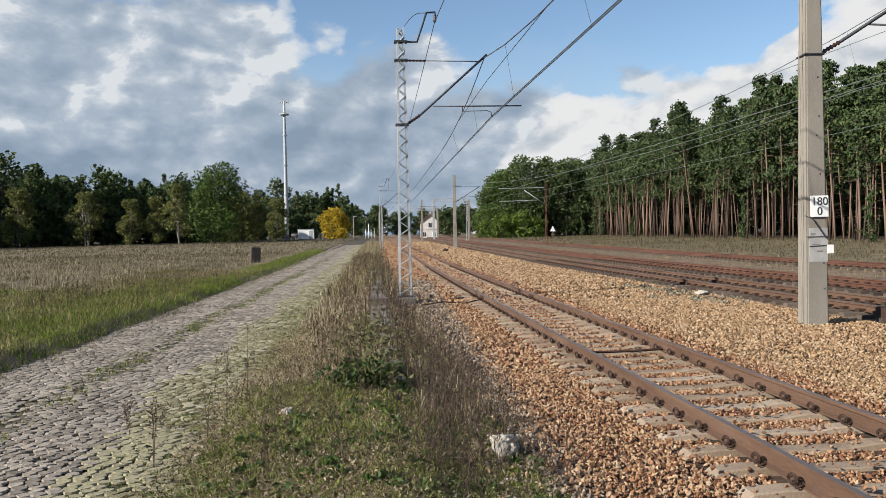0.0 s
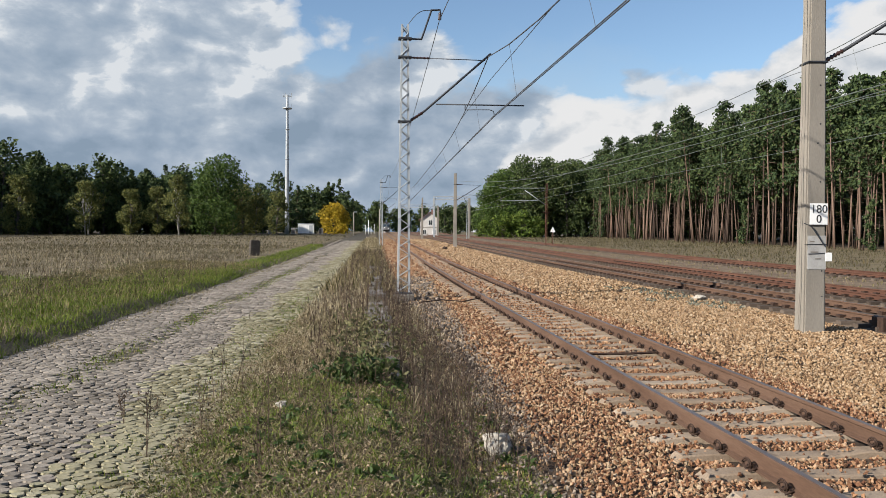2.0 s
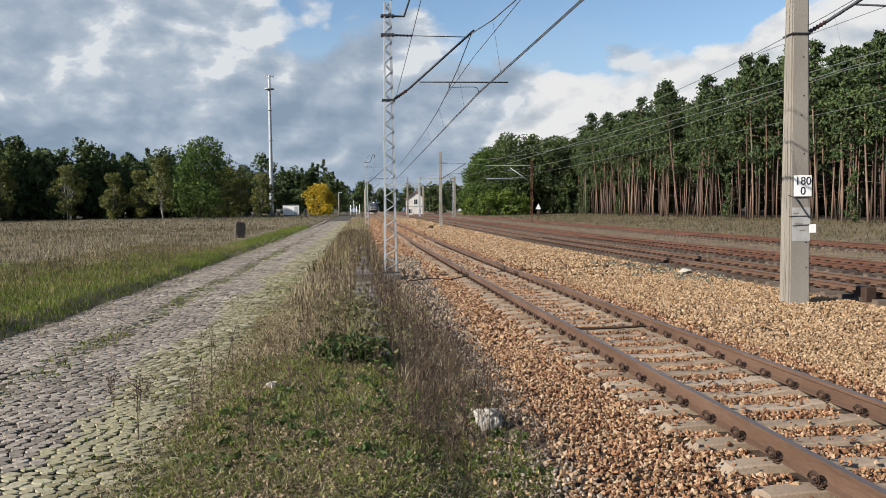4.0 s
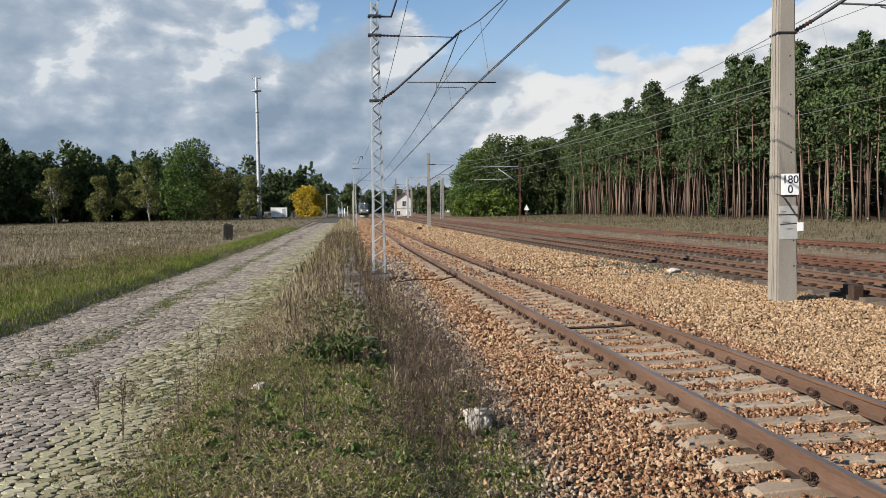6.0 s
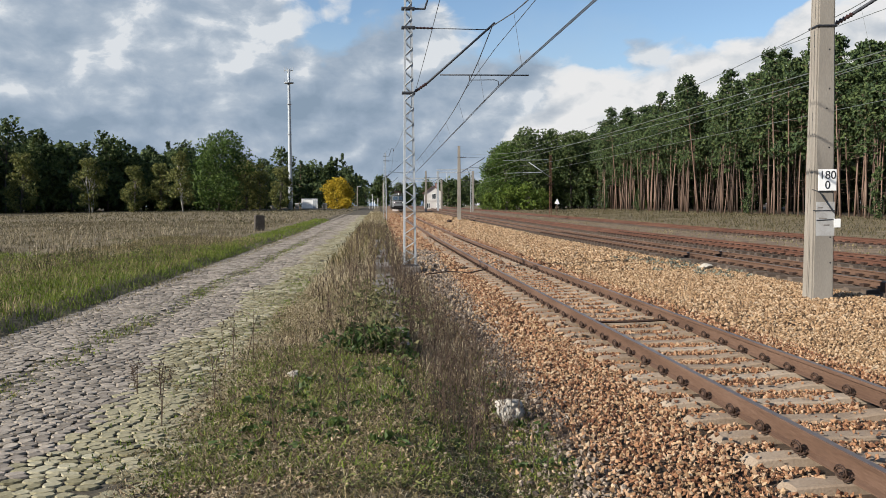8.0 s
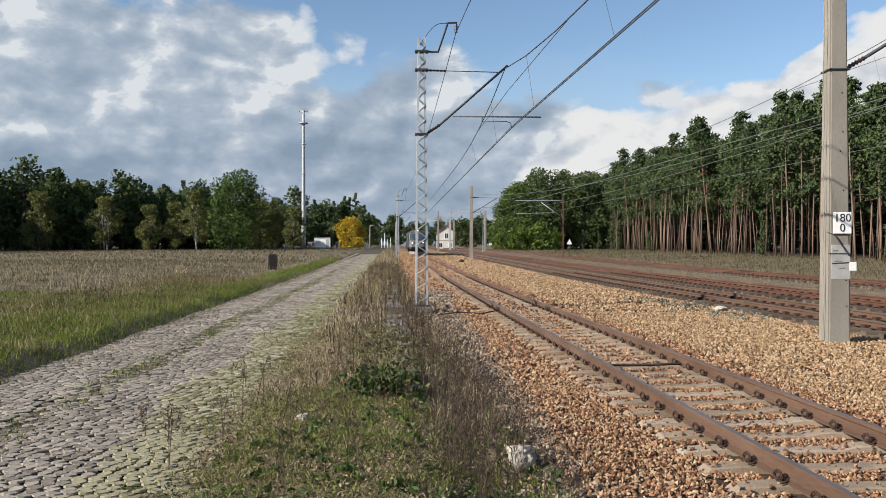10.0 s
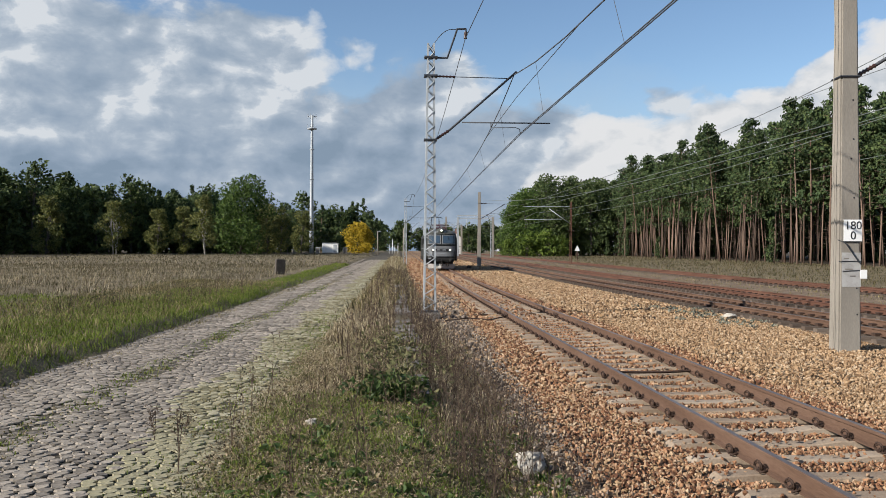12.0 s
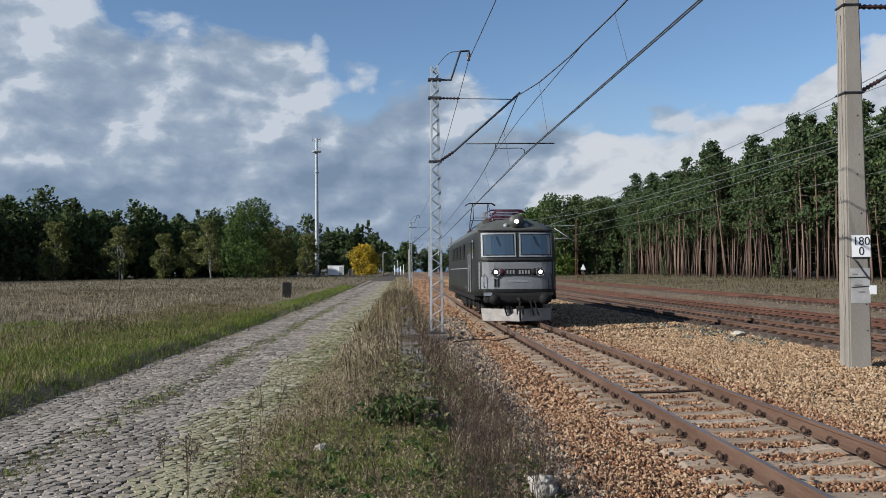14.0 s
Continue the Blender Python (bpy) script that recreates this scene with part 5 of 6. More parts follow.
    for y0 in (2.1, 10.9):
        b = part("bogie", box("bogie", (-1.12, y0 - 0.6, 0.55), (1.12, y0 + 4.9, 0.85), black, 0.05), t, "black three-axle bogie")
        for s in (-1, 1):
            part("side_frame", box("side_frame", (s * 1.02 - 0.09, y0 - 0.7, 0.45), (s * 1.02 + 0.09, y0 + 5.0, 0.8), black, 0.03), b)
        for k in range(3):
            y = y0 + 0.25 + k * 1.95
            for s in (-1, 1):
                part("axle_box", box("axle_box", (s * 1.12 - 0.08, y - 0.2, 0.42), (s * 1.12 + 0.1, y + 0.2, 0.82), black, 0.03), b)
                part("spring", tube("spring", [(s * 1.14, y + 0.38, 0.45), (s * 1.14, y + 0.38, 0.8)], 0.09, black, 8), b)
            chunks = [tube_data([(-0.8, 0, 0), (0.8, 0, 0)], 0.09, 8)]
            for s in (-1, 1):
                chunks.append(tube_data([(s * 0.69, 0, 0), (s * 0.72, 0, 0), (s * 0.72, 0, 0), (s * 0.82, 0, 0)], [0.65, 0.65, 0.62, 0.615], 24))
            w = part("wheelset", mesh_of("wheelset", *join(chunks), M_CLIP), t, "steel wheelset with worn treads", pose(0, y, 0.62))
            axles.append((w, y))
    part("tank", box("tank", (-1.25, 7.9, 0.35), (1.25, 9.9, 0.95), black, 0.05), t)
    # roof equipment
    part("roof_box", box("roof_box", (-0.75, 5.2, 3.85), (0.75, 7.6, 4.12), roofp, 0.05), t)
    part("roof_box", box("roof_box", (-0.6, 8.2, 3.85), (0.6, 9.6, 4.2), roofp, 0.05), t)
    for y in (4.9, 5.6, 7.9, 9.9, 13.0):
        for s in (-0.5, 0.5):
            part("insulator", tube("insulator", [(s, y, 3.84 + 0.04 * i) for i in range(9)], [0.09 if i % 2 else 0.055 for i in range(9)], M_PORCELAIN, 8), t)
    part("roof_busbar", tube("roof_busbar", [(-0.5, 4.9, 4.2), (-0.5, 9.0, 4.2), (-0.5, 13.0, 4.2)], 0.025, black, 5), t)

    def pantograph(y, up):
        p = part("pantograph", box("pantograph", (-0.62, y - 0.75, 4.05), (0.62, y - 0.65, 4.13), red, 0.01), t, "raised pantograph touching the wire" if up else "folded reddish pantograph")
        bar = black if up else red
        part("base_bar", box("base_bar", (-0.62, y + 0.65, 4.05), (0.62, y + 0.75, 4.13), red, 0.01), p)
        for s in (-1, 1):
            part("base_side", box("base_side", (s * 0.6 - 0.04, y - 0.7, 4.05), (s * 0.6 + 0.04, y + 0.7, 4.13), red, 0.01), p)
            for q in (-0.6, 0.6):
                part("stand_off", tube("stand_off", [(s * 0.55, y + q, 3.78 + 0.035 * i) for i in range(8)], [0.08 if i % 2 else 0.05 for i in range(8)], M_PORCELAIN, 8), p)
            if up:
                for d in (-1, 1):
                    part("lower_arm", tube("lower_arm", [(s * 0.55, y + d * 0.2, 4.15), (s * 0.45, y + d * 1.05, 4.75)], 0.024, bar, 6), p)
                    part("upper_arm", tube("upper_arm", [(s * 0.45, y + d * 1.05, 4.75), (s * 0.40, y + d * 0.12, 5.60)], 0.018, bar, 6), p)
            else:
                part("folded_arm", tube("folded_arm", [(s * 0.5, y - 1.0, 4.28), (s * 0.42, y + 1.0, 4.32)], 0.03, bar, 6), p)
        zt = 5.62 if up else 4.42
        for d in (-0.14, 0.14):
            part("collector_strip", tube("collector_strip", [(-0.78, y + d, zt - 0.12), (-0.58, y + d, zt), (0.58, y + d, zt), (0.78, y + d, zt - 0.12)], 0.025, bar, 6), p)
        if up:
            for d in (-1, 1):
                part("cross_tube", tube("cross_tube", [(-0.45, y + d * 1.05, 4.75), (0.45, y + d * 1.05, 4.75)], 0.016, bar, 5), p)
        else:
            for d in (-1.0, 0.0, 1.0):
                part("cross_tube", tube("cross_tube", [(-0.55, y + d, 4.30), (0.55, y + d, 4.30)], 0.03, bar, 6), p)
    pantograph(3.3, False)
    pantograph(13.6, True)
    squat = Matrix.Diagonal((1, 1, 0.955, 1))
    for ob in t.children_recursive:
        if not ob.name.startswith("wheelset"):
            ob.data.transform(squat)
    return t, axles


LOCO, AXLES = locomotive()


# ---- platform edge ----
def platform_edge():
    t = thing("platform_edge", "row of broken weathered concrete edging slabs half sunk in weeds", "edging", "", "structure")
    rng = random.Random(4)
    y = 4.4
    while y < 40:
        w = rng.uniform(0.75, 1.05)
        if rng.random() < 0.82:
            me = box("slab", (-0.26, 0.03, -0.25), (0.26, w - 0.03, 0.10), M_SLAB, 0.025)
            x = -3.12 + rng.uniform(-0.04, 0.04)
            part("slab", me, t, "", pose(x, y, float(gz(-3.12, y)) + rng.uniform(-0.06, 0.01) - 0.02, rng.uniform(-2, 2), rng.uniform(-3, 3), rng.uniform(-3, 3)))
        y += w


platform_edge()


# ---- plants ----
def blades(P, h, w, lean, rng):
    """Grass blades at the points P: a bent strip each, three triangles."""
    n = len(P)
    a = rng.uniform(0, 2 * np.pi, n)
    side = np.stack([np.cos(a), np.sin(a), np.zeros(n)], 1)
    b = rng.uniform(0, 2 * np.pi, n)
    H = (h * rng.uniform(0.5, 1.35, n))[:, None]
    W = (w * rng.uniform(0.6, 1.3, n))[:, None] * side
    out = np.stack([np.cos(b), np.sin(b), np.zeros(n)], 1) * (lean * rng.uniform(0.2, 1.2, n))[:, None] * H
    up = np.array([0, 0, 1.0])
    mid = P + out * 0.35 + up * H * 0.6
    tip = P + out * 1.1 + up * H * np.maximum(0.25, 1 - 0.35 * lean)
    V = np.stack([P - W, P + W, mid + W * 0.75, mid - W * 0.75, tip], 1).reshape(-1, 3)
    i = np.arange(n) * 5
    quads = np.stack([i, i + 1, i + 2, i + 3], 1).tolist()
    tris = np.stack([i + 3, i + 2, i + 4], 1).tolist()
    return V, quads + tris


def scatter(n, x0, x1, y0, y1, rng, clump=0.0, power=1.0):
    x = rng.uniform(x0, x1, n)
    y = y0 + (y1 - y0) * rng.uniform(0, 1, n) ** power
    if clump:
        k = max(4, n // 26)
        c = rng.integers(0, k, n)
        cx, cy = rng.uniform(x0, x1, k), y0 + (y1 - y0) * rng.uniform(0, 1, k) ** power
        m = rng.uniform(0, 1, n) < 0.75
        s = clump * (1 + 0.02 * np.abs(cy[c]))
        x = np.where(m, cx[c] + rng.normal(0, 1, n) * s, x)
        y = np.where(m, cy[c] + rng.normal(0, 1, n) * s, y)
        keep = (x > x0) & (x < x1)
        x, y = x[keep], y[keep]
    x = x + bend(y)
    return np.stack([x, y, gz(x, y) - 0.01], 1)


def grass_stuff(name, label, material, batches, rng):
    V, F, o = [], [], 0
    for P, h, w, lean in batches:
        v, f = blades(P, h, w, lean, rng)
        V.append(v)
        F += [tuple(i + o for i in q) for q in f]
        o += len(v)
    tagged(new(name, mesh_of(name, np.concatenate(V), F, material)), label, "grass", kind="stuff")


def grasses():
    rng = np.random.default_rng(21)
    # patch of trodden dry grass round the camera and along the old platform
    grass_stuff("dry_grass", "matted dry straw-coloured grass beside the track", M_GRASS_DRY, [
        (scatter(30000, -5.2, -1.95, -1.0, 10, rng, 0.10), 0.07, 0.0042, 2.4),
        (scatter(7000, -4.9, -3.4, 4, 16, rng, 0.15), 0.13, 0.0045, 1.5),
        (scatter(4000, -2.85, -2.1, 3, 16, rng, 0.12), 0.25, 0.005, 0.9),
        (scatter(6500, -4.9, -3.35, 12, 60, rng, 0.3), 0.30, 0.007, 0.9),
        (scatter(1500, -2.8, -2.4, 16, 60, rng, 0.2), 0.4, 0.008, 0.6),
        (scatter(4000, -4.9, -2.6, 60, 150, rng, 0.4), 0.5, 0.022, 0.7),
        (scatter(2500, -30, -10.5, 24, 60, rng, 0.35), 0.42, 0.008, 0.7),
        (scatter(2500, -70, -9.6, 50, 120, rng, 0.8), 0.4, 0.015, 0.8),
    ], rng)
    grass_stuff("autumn_grass", "mixed brown and green autumn meadow grass", M_GRASS_MIX, [
        (scatter(24000, -5.0, -1.95, -1.0, 14, rng, 0.14), 0.085, 0.005, 1.5),
        (scatter(20000, -15, -9.3, 6, 40, rng, 0.3), 0.22, 0.007, 1.0),
        (scatter(5000, -4.9, -2.4, 20, 130, rng, 0.4), 0.42, 0.02, 0.6),
        (scatter(3500, -8.95, -8.4, 0, 60, rng, 0.1), 0.10, 0.006, 0.9),
        (scatter(3600, -7.6, -6.95, 0, 60, rng, 0.09), 0.06, 0.008, 1.2),
        (scatter(5000, -5.9, -4.85, 0, 30, rng, 0.06), 0.06, 0.006, 1.4),
    ], rng)
    grass_stuff("green_grass", "fresh green grass along the road verge", M_GRASS, [
        (scatter(32000, -12.6, -8.93, 2, 30, rng, 0.2), 0.16, 0.0065, 1.1),
        (scatter(9000, -10.6, -8.95, 24, 90, rng, 0.3), 0.22, 0.011, 0.9),
        (scatter(9000, -17, -10, 6, 24, rng, 0.5), 0.18, 0.009, 1.0),
        (scatter(9000, -4.9, -1.9, -0.5, 5.0, rng, 0.12), 0.10, 0.005, 1.3),
        (scatter(3600, -7.6, -6.95, 0, 40, rng, 0.09), 0.07, 0.007, 1.0),
        (scatter(3000, -5.7, -4.9, 0, 20, rng, 0.08), 0.07, 0.005, 1.0),
    ], rng)
    grass_stuff("meadow_grass", "rough olive and brown meadow grass under open sky", M_MEADOW, [
        (scatter(28000, -45, -11.4, 14, 80, rng, 0.8), 0.26, 0.010, 1.2),
        (scatter(26000, -125, -9.2, 70, 205, rng, 2.0), 0.28, 0.032, 1.3),
        (scatter(17000, 24.4, 56, 26, 205, rng, 1.2), 0.34, 0.024, 1.0),
    ], rng)
    # sparse tufts on the sidings and the ballast
    grass_stuff("siding_tufts", "thin brownish tufts between the disused sidings", M_GRASS_MIX, [
        (scatter(3500, 15, 20, 5, 120, rng, 0.4), 0.16, 0.014, 0.8),
        (scatter(1200, 5.4, 7.2, 14, 24, rng, 0.18), 0.10, 0.008, 0.9),
        (scatter(1500, 22.5, 25, 20, 120, rng, 0.3), 0.3, 0.02, 0.7),
    ], rng)


grasses()


def weeds():
    """Dead branching stalks, nettles and low rosettes."""
    rng = np.random.default_rng(8)
    chunks = []

    def stalk(x, y, h, twigs, r=0.004):
        z = float(gz(x, y))
        lx, ly = rng.normal(0, 0.13, 2) * h
        top = (x + lx, y + ly, z + h)
        mid = (x + lx * 0.4, y + ly * 0.35, z + h * 0.5)
        chunks.append(tube_data([(x, y, z - 0.02), mid, top], [r, r * 0.8, r * 0.35], 3))
        for k in range(twigs):
            u = rng.uniform(0.25, 0.98)
            p = np.array([x + lx * u * 0.9, y + ly * u * 0.9, z + h * u])
            a = rng.uniform(0, 6.28)
            L = h * rng.uniform(0.10, 0.30) * (1.15 - u * 0.6)
            q = p + np.array([math.cos(a) * L, math.sin(a) * L, L * rng.uniform(0.3, 1.0)])
            chunks.append(tube_data([tuple(p), tuple(q)], [r * 0.55, r * 0.35], 3))
            if rng.random() < 0.5:
                chunks.append(tube_data([tuple(q), tuple(q + rng.normal(0, 0.012, 3) + (0, 0, 0.015))], [r * 1.7, r * 1.2], 3))

    for k in range(520):
        y = rng.uniform(0.2, 22) if k % 3 else rng.uniform(0.2, 9)
        x = rng.normal(-2.45, 0.33) if k % 4 else rng.uniform(-4.3, -2.6)
        stalk(x, y, rng.uniform(0.25, 0.75), rng.integers(5, 11))
    for k in range(240):
        stalk(rng.uniform(-2.9, -1.75), rng.uniform(0.0, 7.5), rng.uniform(0.12, 0.4), rng.integers(4, 9), 0.003)
    for k in range(420):
        y = rng.uniform(7, 60)
        stalk(rng.uniform(-4.4, -2.35), y, rng.uniform(0.3, 0.85), 7, 0.007)
    for x, y, h in ((-4.86, 4.3, 1.0), (-5.75, 2.6, 0.42), (-5.62, 2.8, 0.36), (-5.5, 2.3, 0.5), (-5.9, 2.9, 0.3), (-5.35, 5.6, 0.55), (-3.9, 4.4, 0.8), (-3.75, 4.6, 0.9), (-3.6, 4.3, 0.85), (-3.5, 4.9, 0.95),
                    (-5.0, 3.4, 0.7), (-5.2, 1.2, 0.55), (-4.95, 2.2, 0.6)):
        for j in range(2):
            stalk(x + rng.normal(0, 0.05), y + rng.normal(0, 0.05), h * rng.uniform(0.7, 1.05), 10, 0.0045)
    for k in range(60):
        stalk(rng.uniform(-12, -9.4), rng.uniform(14, 34), rng.uniform(0.4, 0.75), 8, 0.006)
    tagged(new("dead_weeds", mesh_of("dead_weeds", *join(chunks), M_WEED)), "dry brown branching weed stalks along the ballast edge", "weeds", kind="stuff")
    C, D, E = [], [], []
    for k in range(30):
        x, y = rng.normal(-3.35, 0.24), rng.normal(4.2, 0.28)
        C.append(blob_points((x, y, float(gz(x, y)) + 0.16), 0.15, 34, rng, 1.2))
    for k in range(90):
        x, y = rng.normal(-3.3, 0.3), rng.uniform(3.2, 8.5)
        D.append(blob_points((x, y, float(gz(x, y)) + 0.35), 0.16, 10, rng, 2.0))
    for k in range(70):
        x, y = rng.uniform(-4.6, -1.8), rng.uniform(0.1, 3.2)
        C.append(blob_points((x, y, float(gz(x, y)) + 0.03), 0.09, 14, rng, 0.4))
    for k in range(46):
        x, y = rng.normal(6.3, 0.5), rng.uniform(15, 23)
        E.append(blob_points((x, y, float(gz(x, y)) + 0.06), 0.18, 16, rng, 0.5))
    for k in range(120):
        x, y = rng.uniform(-14, -9.6), rng.uniform(16, 32)
        D.append(blob_points((x, y, float(gz(x, y)) + 0.35), 0.14, 8, rng, 1.2))
    n = 26000
    x, y = rng.uniform(-5.1, -1.8, n), -0.8 + 13 * rng.uniform(0, 1, n) ** 1.4
    patch = np.sin(x * 2.3 + np.sin(y * 1.1) * 1.4) * np.sin(y * 1.9 + 0.7) + rng.normal(0, 0.35, n)
    P = np.stack([x, y, gz(x, y) + rng.uniform(0.0, 0.06, n)], 1)
    brown = mat("leaf_litter", [(0.05, 0.032, 0.018), (0.125, 0.086, 0.05), (0.22, 0.165, 0.10), (0.33, 0.26, 0.175)], scale=2, fine=20, island=0.6, bump=0, rough=0.9)
    moss = mat("low_weed_leaf", [(0.045, 0.052, 0.014), (0.095, 0.105, 0.03), (0.16, 0.16, 0.055)], scale=2, fine=20, island=0.6, bump=0, rough=0.8, sheen_through=0.15)
    for name, label, m, k in (("leaf_litter", "brown dead leaves and plant scraps on the ground", brown, patch <= 0.1), ("low_weeds", "low green weeds matted over the ground", moss, patch > 0.1)):
        tagged(new(name, mesh_of(name, *cards(P[k], 0.015, rng, 0.6), m)), label, "weeds", kind="stuff")
    tagged(new("nettles", mesh_of("nettles", *cards(np.concatenate(C), 0.042, rng), M_WEED_LEAF)), "dark green nettles and low leafy weeds", "weeds", kind="stuff")
    dull = mat("dull_weed_leaf", [(0.05, 0.055, 0.02), (0.10, 0.10, 0.04), (0.17, 0.15, 0.075)], scale=2, fine=20, island=0.5, bump=0, rough=0.8, sheen_through=0.2)
    tagged(new("fading_weeds", mesh_of("fading_weeds", *cards(np.concatenate(D), 0.035, rng), dull)), "fading olive leaves on standing weeds", "weeds", kind="stuff")
    grey = mat("grey_weed_leaf", [(0.06, 0.065, 0.05), (0.12, 0.125, 0.095), (0.19, 0.19, 0.15)], scale=2, fine=20, island=0.5, bump=0, rough=0.9)
    tagged(new("grey_weeds", mesh_of("grey_weeds", *cards(np.concatenate(E), 0.05, rng), grey)), "low grey-green weeds on the ballast between the tracks", "weeds", kind="stuff")


weeds()


# ---- ballast stones ----
def stones(P, size, rng):
    """Angular stones: randomly squeezed and turned six-cornered lumps."""
    n = len(P)
    base = np.array([(1, 0, 0), (-1, 0, 0), (0, 1, 0), (0, -1, 0), (0, 0, 1), (0, 0, -1)], dtype=float)
    B = (base[None] * rng.uniform(0.75, 1.25, (n, 6, 1)) + rng.uniform(-0.38, 0.38, (n, 6, 3))) * rng.uniform(0.75, 1.3, (n, 1, 3))
    q = rng.normal(size=(n, 4))
    q /= np.linalg.norm(q, axis=1)[:, None]
    w, x, y, z = q.T
    R = np.stack([1 - 2 * (y * y + z * z), 2 * (x * y - z * w), 2 * (x * z + y * w), 2 * (x * y + z * w), 1 - 2 * (x * x + z * z), 2 * (y * z - x * w),
                  2 * (x * z - y * w), 2 * (y * z + x * w), 1 - 2 * (x * x + y * y)], 1).reshape(n, 3, 3)
    s = (size * 0.5 * rng.uniform(0.55, 1.25, n))[:, None, None]
    V = (np.einsum("nij,nkj->nki", R, B) * s + P[:, None]).reshape(-1, 3)
    f = np.array([(0, 2, 4), (2, 1, 4), (1, 3, 4), (3, 0, 4), (2, 0, 5), (1, 2, 5), (3, 1, 5), (0, 3, 5)])
    F = (np.arange(n)[:, None, None] * 6 + f[None]).reshape(-1, 3)
    return V, F


def ballast():
    rng = np.random.default_rng(33)
    sets = {"rust": [], "tan": [], "grey": []}
    for y0, y1, per, size in ((-1.2, 6, 900, 0.037), (6, 18, 330, 0.055), (18, 50, 66, 0.10), (50, 84, 28, 0.16), (84, 150, 10, 0.26)):
        n = int((y1 - y0) * 9.6 * per)
        x, y = rng.uniform(-2.35, 7.25, n), rng.uniform(y0, y1, n)
        onsleeper = (np.abs((y + 0.3) % 0.6 - 0.3) < 0.14) & (x > -0.56) & (x < 2.06)
        onrail = (np.abs(x) < 0.085) | (np.abs(x - 1.505) < 0.085)
        keep = ~onrail & (~onsleeper | (rng.uniform(0, 1, n) < 0.10))
        keep &= (x < 3.2 + 0.8 * y) | (rng.uniform(0, 1, n) < 0.3)
        keep &= (x > -1.85 + 0.25 * np.sin(y * 1.3)) | (rng.uniform(0, 1, n) < 0.35)
        x, y, on = x[keep], y[keep], onsleeper[keep]
        inner = (x > -0.45) & (x < 1.95)
        z = gz(x, y) + rng.uniform(0.0, 0.03, len(x)) + np.where(inner, 0.002, 0.022) + np.where(on, 0.05, 0)
        P = np.stack([x + bend(y), y, z], 1)
        u = rng.uniform(0, 1, len(x))
        grey = (x < -1.25 - 0.5 * u + 0.03 * (y - 8)) & (y < 30) & (u < 0.8)
        rust = ~grey & ((x < 2.35 + 0.3 * u) & (u < np.where(x < -0.5, 0.72, 0.9)))
        for key, m in (("grey", grey), ("rust", rust), ("tan", ~grey & ~rust)):
            sets[key].append(stones(P[m], size, rng))
    for key, material, label in (("rust", M_BALLAST_RUST, "rust-stained crushed ballast stones round the main track"), ("tan", M_BALLAST, "pale tan crushed ballast stones between the tracks"), ("grey", M_BALLAST_GREY, "grey ballast stones on the track shoulder")):
        V, F, o = [], [], 0
        for v, f in sets[key]:
            V.append(v)
            F.append(f + o)
            o += len(v)
        tagged(new("ballast", mesh_of("ballast", np.concatenate(V), np.concatenate(F), material)), label, "ballast", kind="stuff")


ballast()


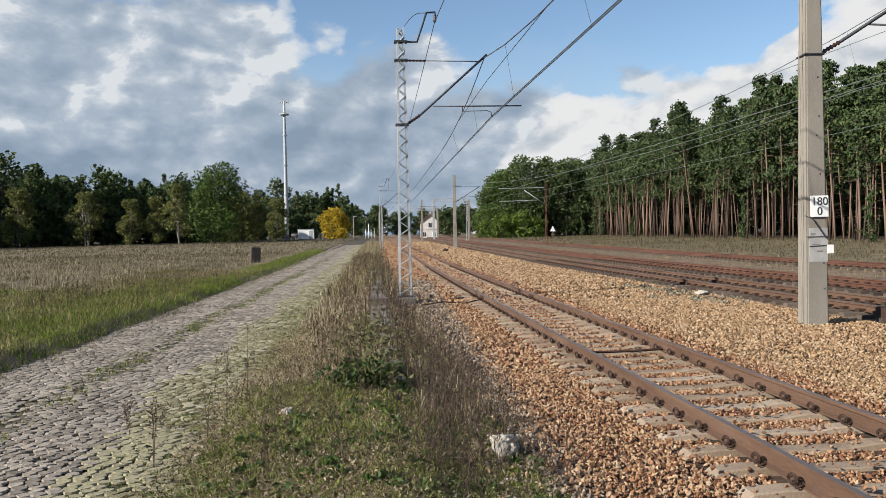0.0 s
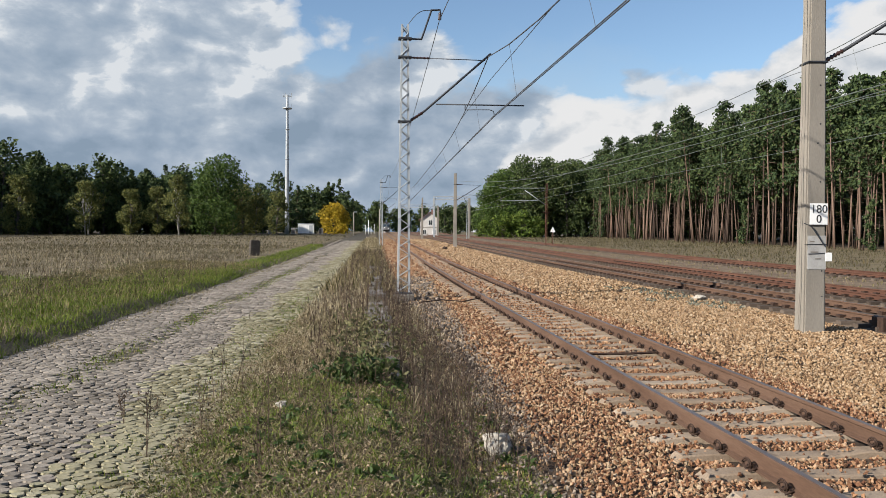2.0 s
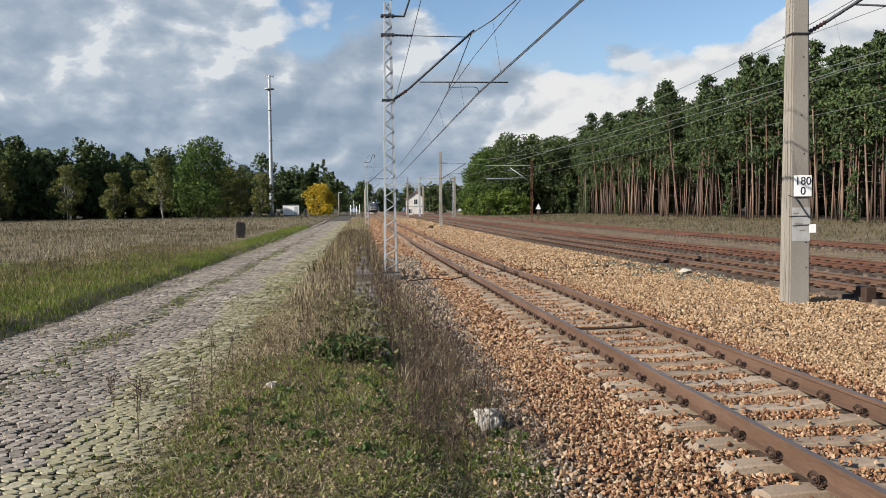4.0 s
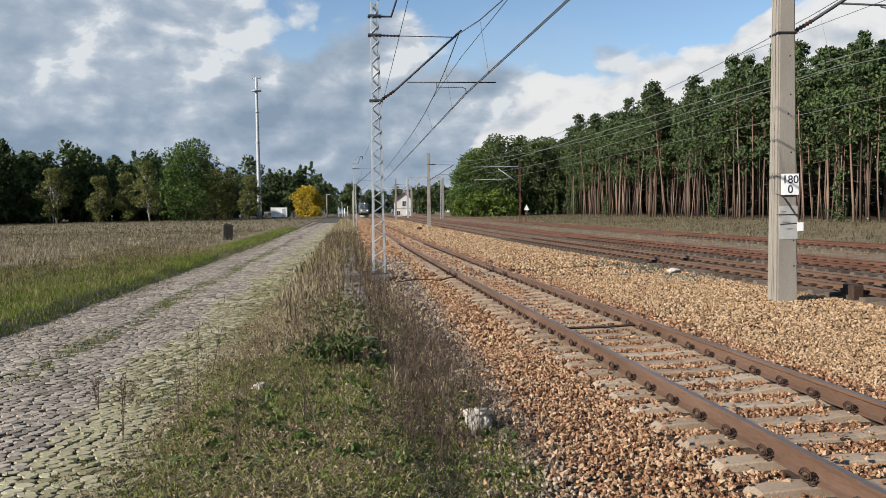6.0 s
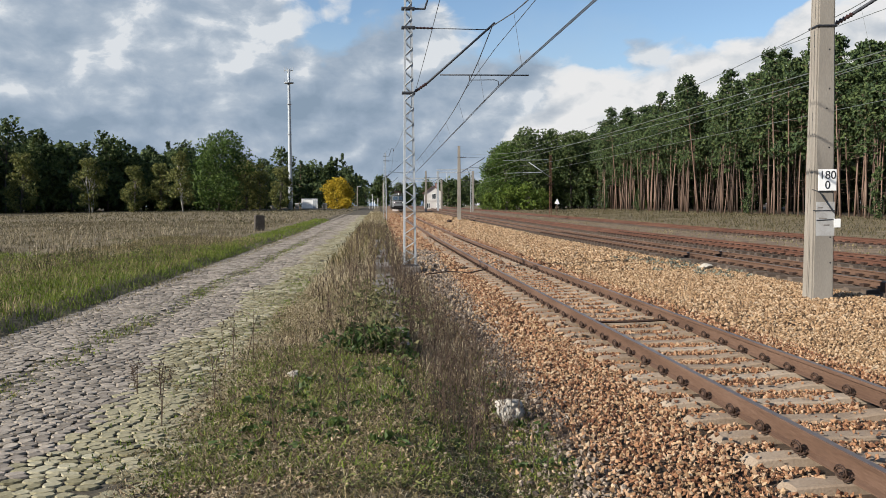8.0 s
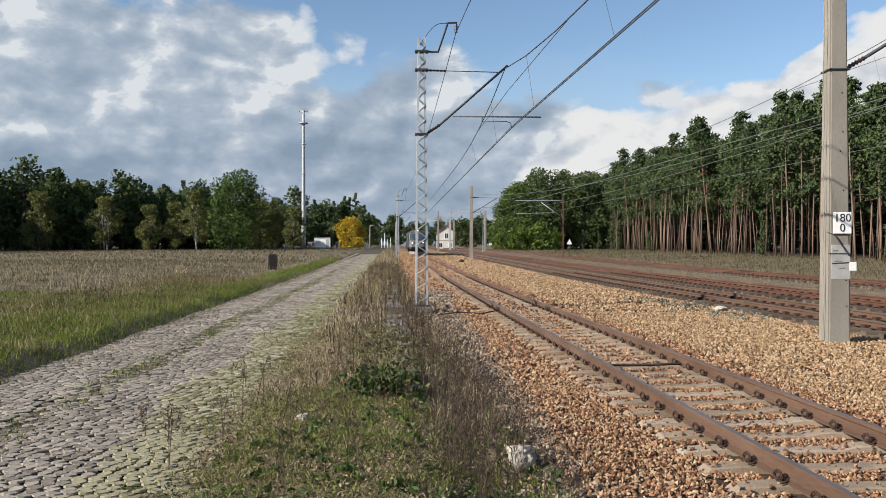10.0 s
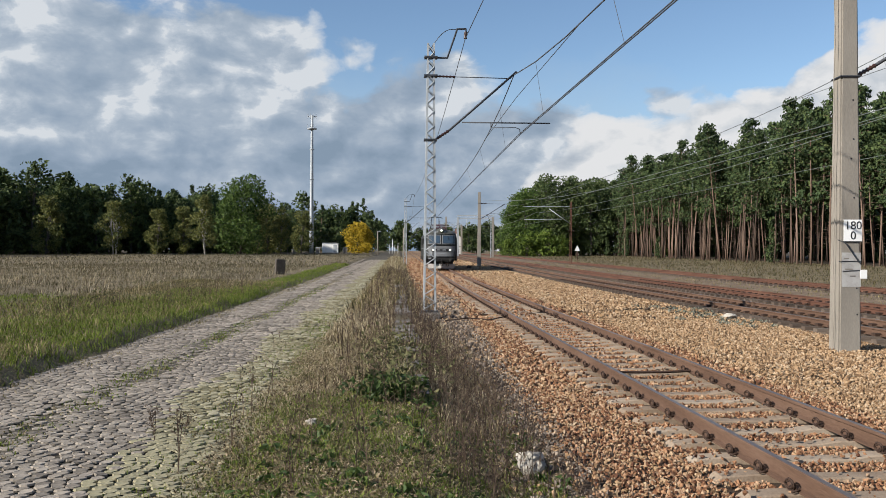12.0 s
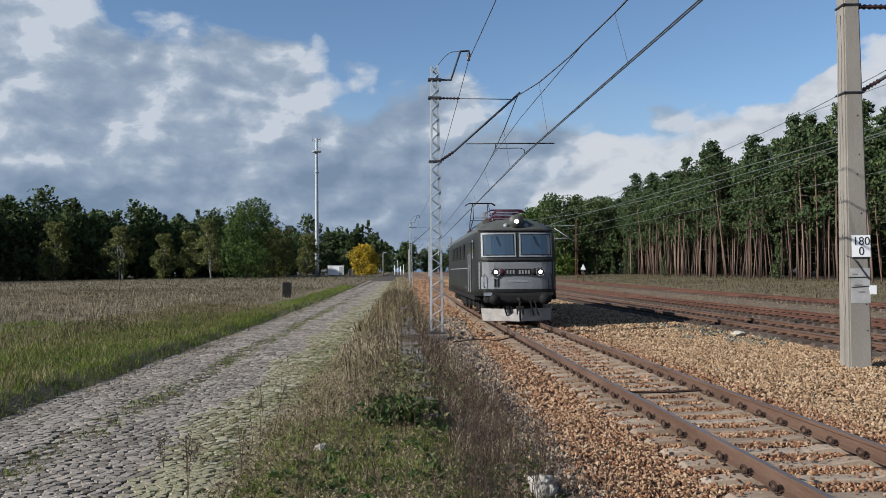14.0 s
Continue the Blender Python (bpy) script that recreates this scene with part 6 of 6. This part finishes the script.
# ---- cobbled road ----
def cobbles():
    road = thing("cobbled_road", "old cobbled road of worn grey fieldstones with mossy edge", "road", "", "structure")
    rng = np.random.default_rng(44)
    ang = np.arange(8) * math.pi / 4 + 0.39

    def stone_verts(hx, hy, hz):
        r = 1 + rng.uniform(-0.14, 0.14, 8)
        c, s = np.cos(ang), np.sin(ang)
        sq = 1 / np.maximum(np.abs(c), np.abs(s)) ** 0.55
        x, y = c * sq * r * hx, s * sq * r * hy
        mid = np.stack([x * 0.96, y * 0.96, np.full(8, hz * 0.35)], 1)
        top = np.stack([x * 0.88, y * 0.88, np.full(8, hz) + rng.uniform(-0.25, 0.25, 8) * hz], 1)
        mid[:, 2] = -0.5
        return np.concatenate([mid, top])

    faces = []
    for a in (0,):
        faces += [(a + k, a + (k + 1) % 8, a + 8 + (k + 1) % 8, a + 8 + k) for k in range(8)]
    faces.append(tuple(8 + k for k in range(8)))
    shapes = [stone_verts(1, 1, 1) for _ in range(10)]
    single = {}
    piles = {0: ([], []), 1: ([], [])}
    count, y = 0, -1.6
    while y < 130:
        grow = 1.0 if y < 12 else (1.35 if y < 26 else (2.0 if y < 56 else 3.4))
        step = rng.uniform(0.088, 0.112) * grow
        x = -9.0 + rng.uniform(0, 0.12)
        while x < -4.85:
            w = rng.uniform(0.095, 0.165) * grow
            cx = x + w / 2
            mossy = cx > -6.05 + 0.18 * math.sin(y * 0.9) + rng.normal(0, 0.08)
            edge = cx > -5.35 + 0.2 * math.sin(y * 0.7 + 1)
            strip = abs(cx + 7.27 + 0.12 * math.sin(y * 0.5)) < 0.2
            gap = (edge and rng.random() < 0.15) or (strip and rng.random() < 0.4) or rng.random() < 0.02
            if not gap:
                yy = y + 0.05 * math.sin(x * 2.1 + y * 0.6) + rng.normal(0, 0.012)
                size = (w * 0.51, step * 0.51, rng.uniform(0.004, 0.012))
                zz = float(gz(cx, yy)) + 0.010 + 0.010 * math.sin(cx * 1.9) * math.sin(yy * 1.1) - (0.008 if strip else 0) - (0.008 if edge else 0)
                sh = int(rng.integers(10))
                if count < 300 and 0.6 < yy < 4.6 and -6.9 < cx < -4.9:
                    if (sh, mossy) not in single:
                        v = shapes[sh].copy()
                        v[:, :2] *= (0.064, 0.051)
                        v[8:, 2] *= 0.012
                        v[:8, 2] *= 0.01
                        single[(sh, mossy)] = mesh_of("cobble", v, faces, M_COBBLE_MOSS if mossy else M_COBBLE_ONE)
                    part("cobble", single[(sh, mossy)], road, "", pose(cx, yy, zz, rng.normal(0, 3), rng.normal(0, 3), rng.normal(0, 6)))
                    count += 1
                else:
                    v = shapes[sh].copy()
                    v[:, 0] *= size[0]
                    v[:, 1] *= size[1]
                    v[8:, 2] *= size[2]
                    v[:8, 2] *= 0.01
                    t = rng.normal(0, 0.08)
                    v[:, 0], v[:, 1] = v[:, 0] * math.cos(t) - v[:, 1] * math.sin(t), v[:, 0] * math.sin(t) + v[:, 1] * math.cos(t)
                    v += (cx + float(bend(yy)), yy, zz)
                    V, F = piles[int(mossy)]
                    o = len(V) * 16
                    V.append(v)
                    F += [tuple(i + o for i in q) for q in faces]
            x += w
        y += step
    for k, material in ((0, M_COBBLE), (1, M_COBBLE_MOSS)):
        V, F = piles[k]
        tagged(part("far_cobbles", mesh_of("far_cobbles", np.concatenate(V), F, material), road), kind="stuff")


cobbles()


# ---- movement ----
SPEED, ARRIVE = 23.2, 22.5


def motions():
    """The locomotive runs towards the camera at an even speed, its wheels rolling."""
    rows = []
    for i in range(15):
        y = ARRIVE + SPEED * (14 - i)
        turn = math.degrees(math.atan((float(bend(y + 12)) - float(bend(y))) / 12))
        rows.append((i, pose(0.7525 + float(bend(y)), y, 0.172 + float(rise(y)), 0, 0, -turn)))
    walk(LOCO, rows)
    n = 360
    for w, y in AXLES:
        walk(w, [(14 * k / n, pose(0, y, 0.62) @ pose(0, 0, 0, math.degrees(SPEED * 14 * k / n / 0.62), 0, 0)) for k in range(n + 1)])


motions()
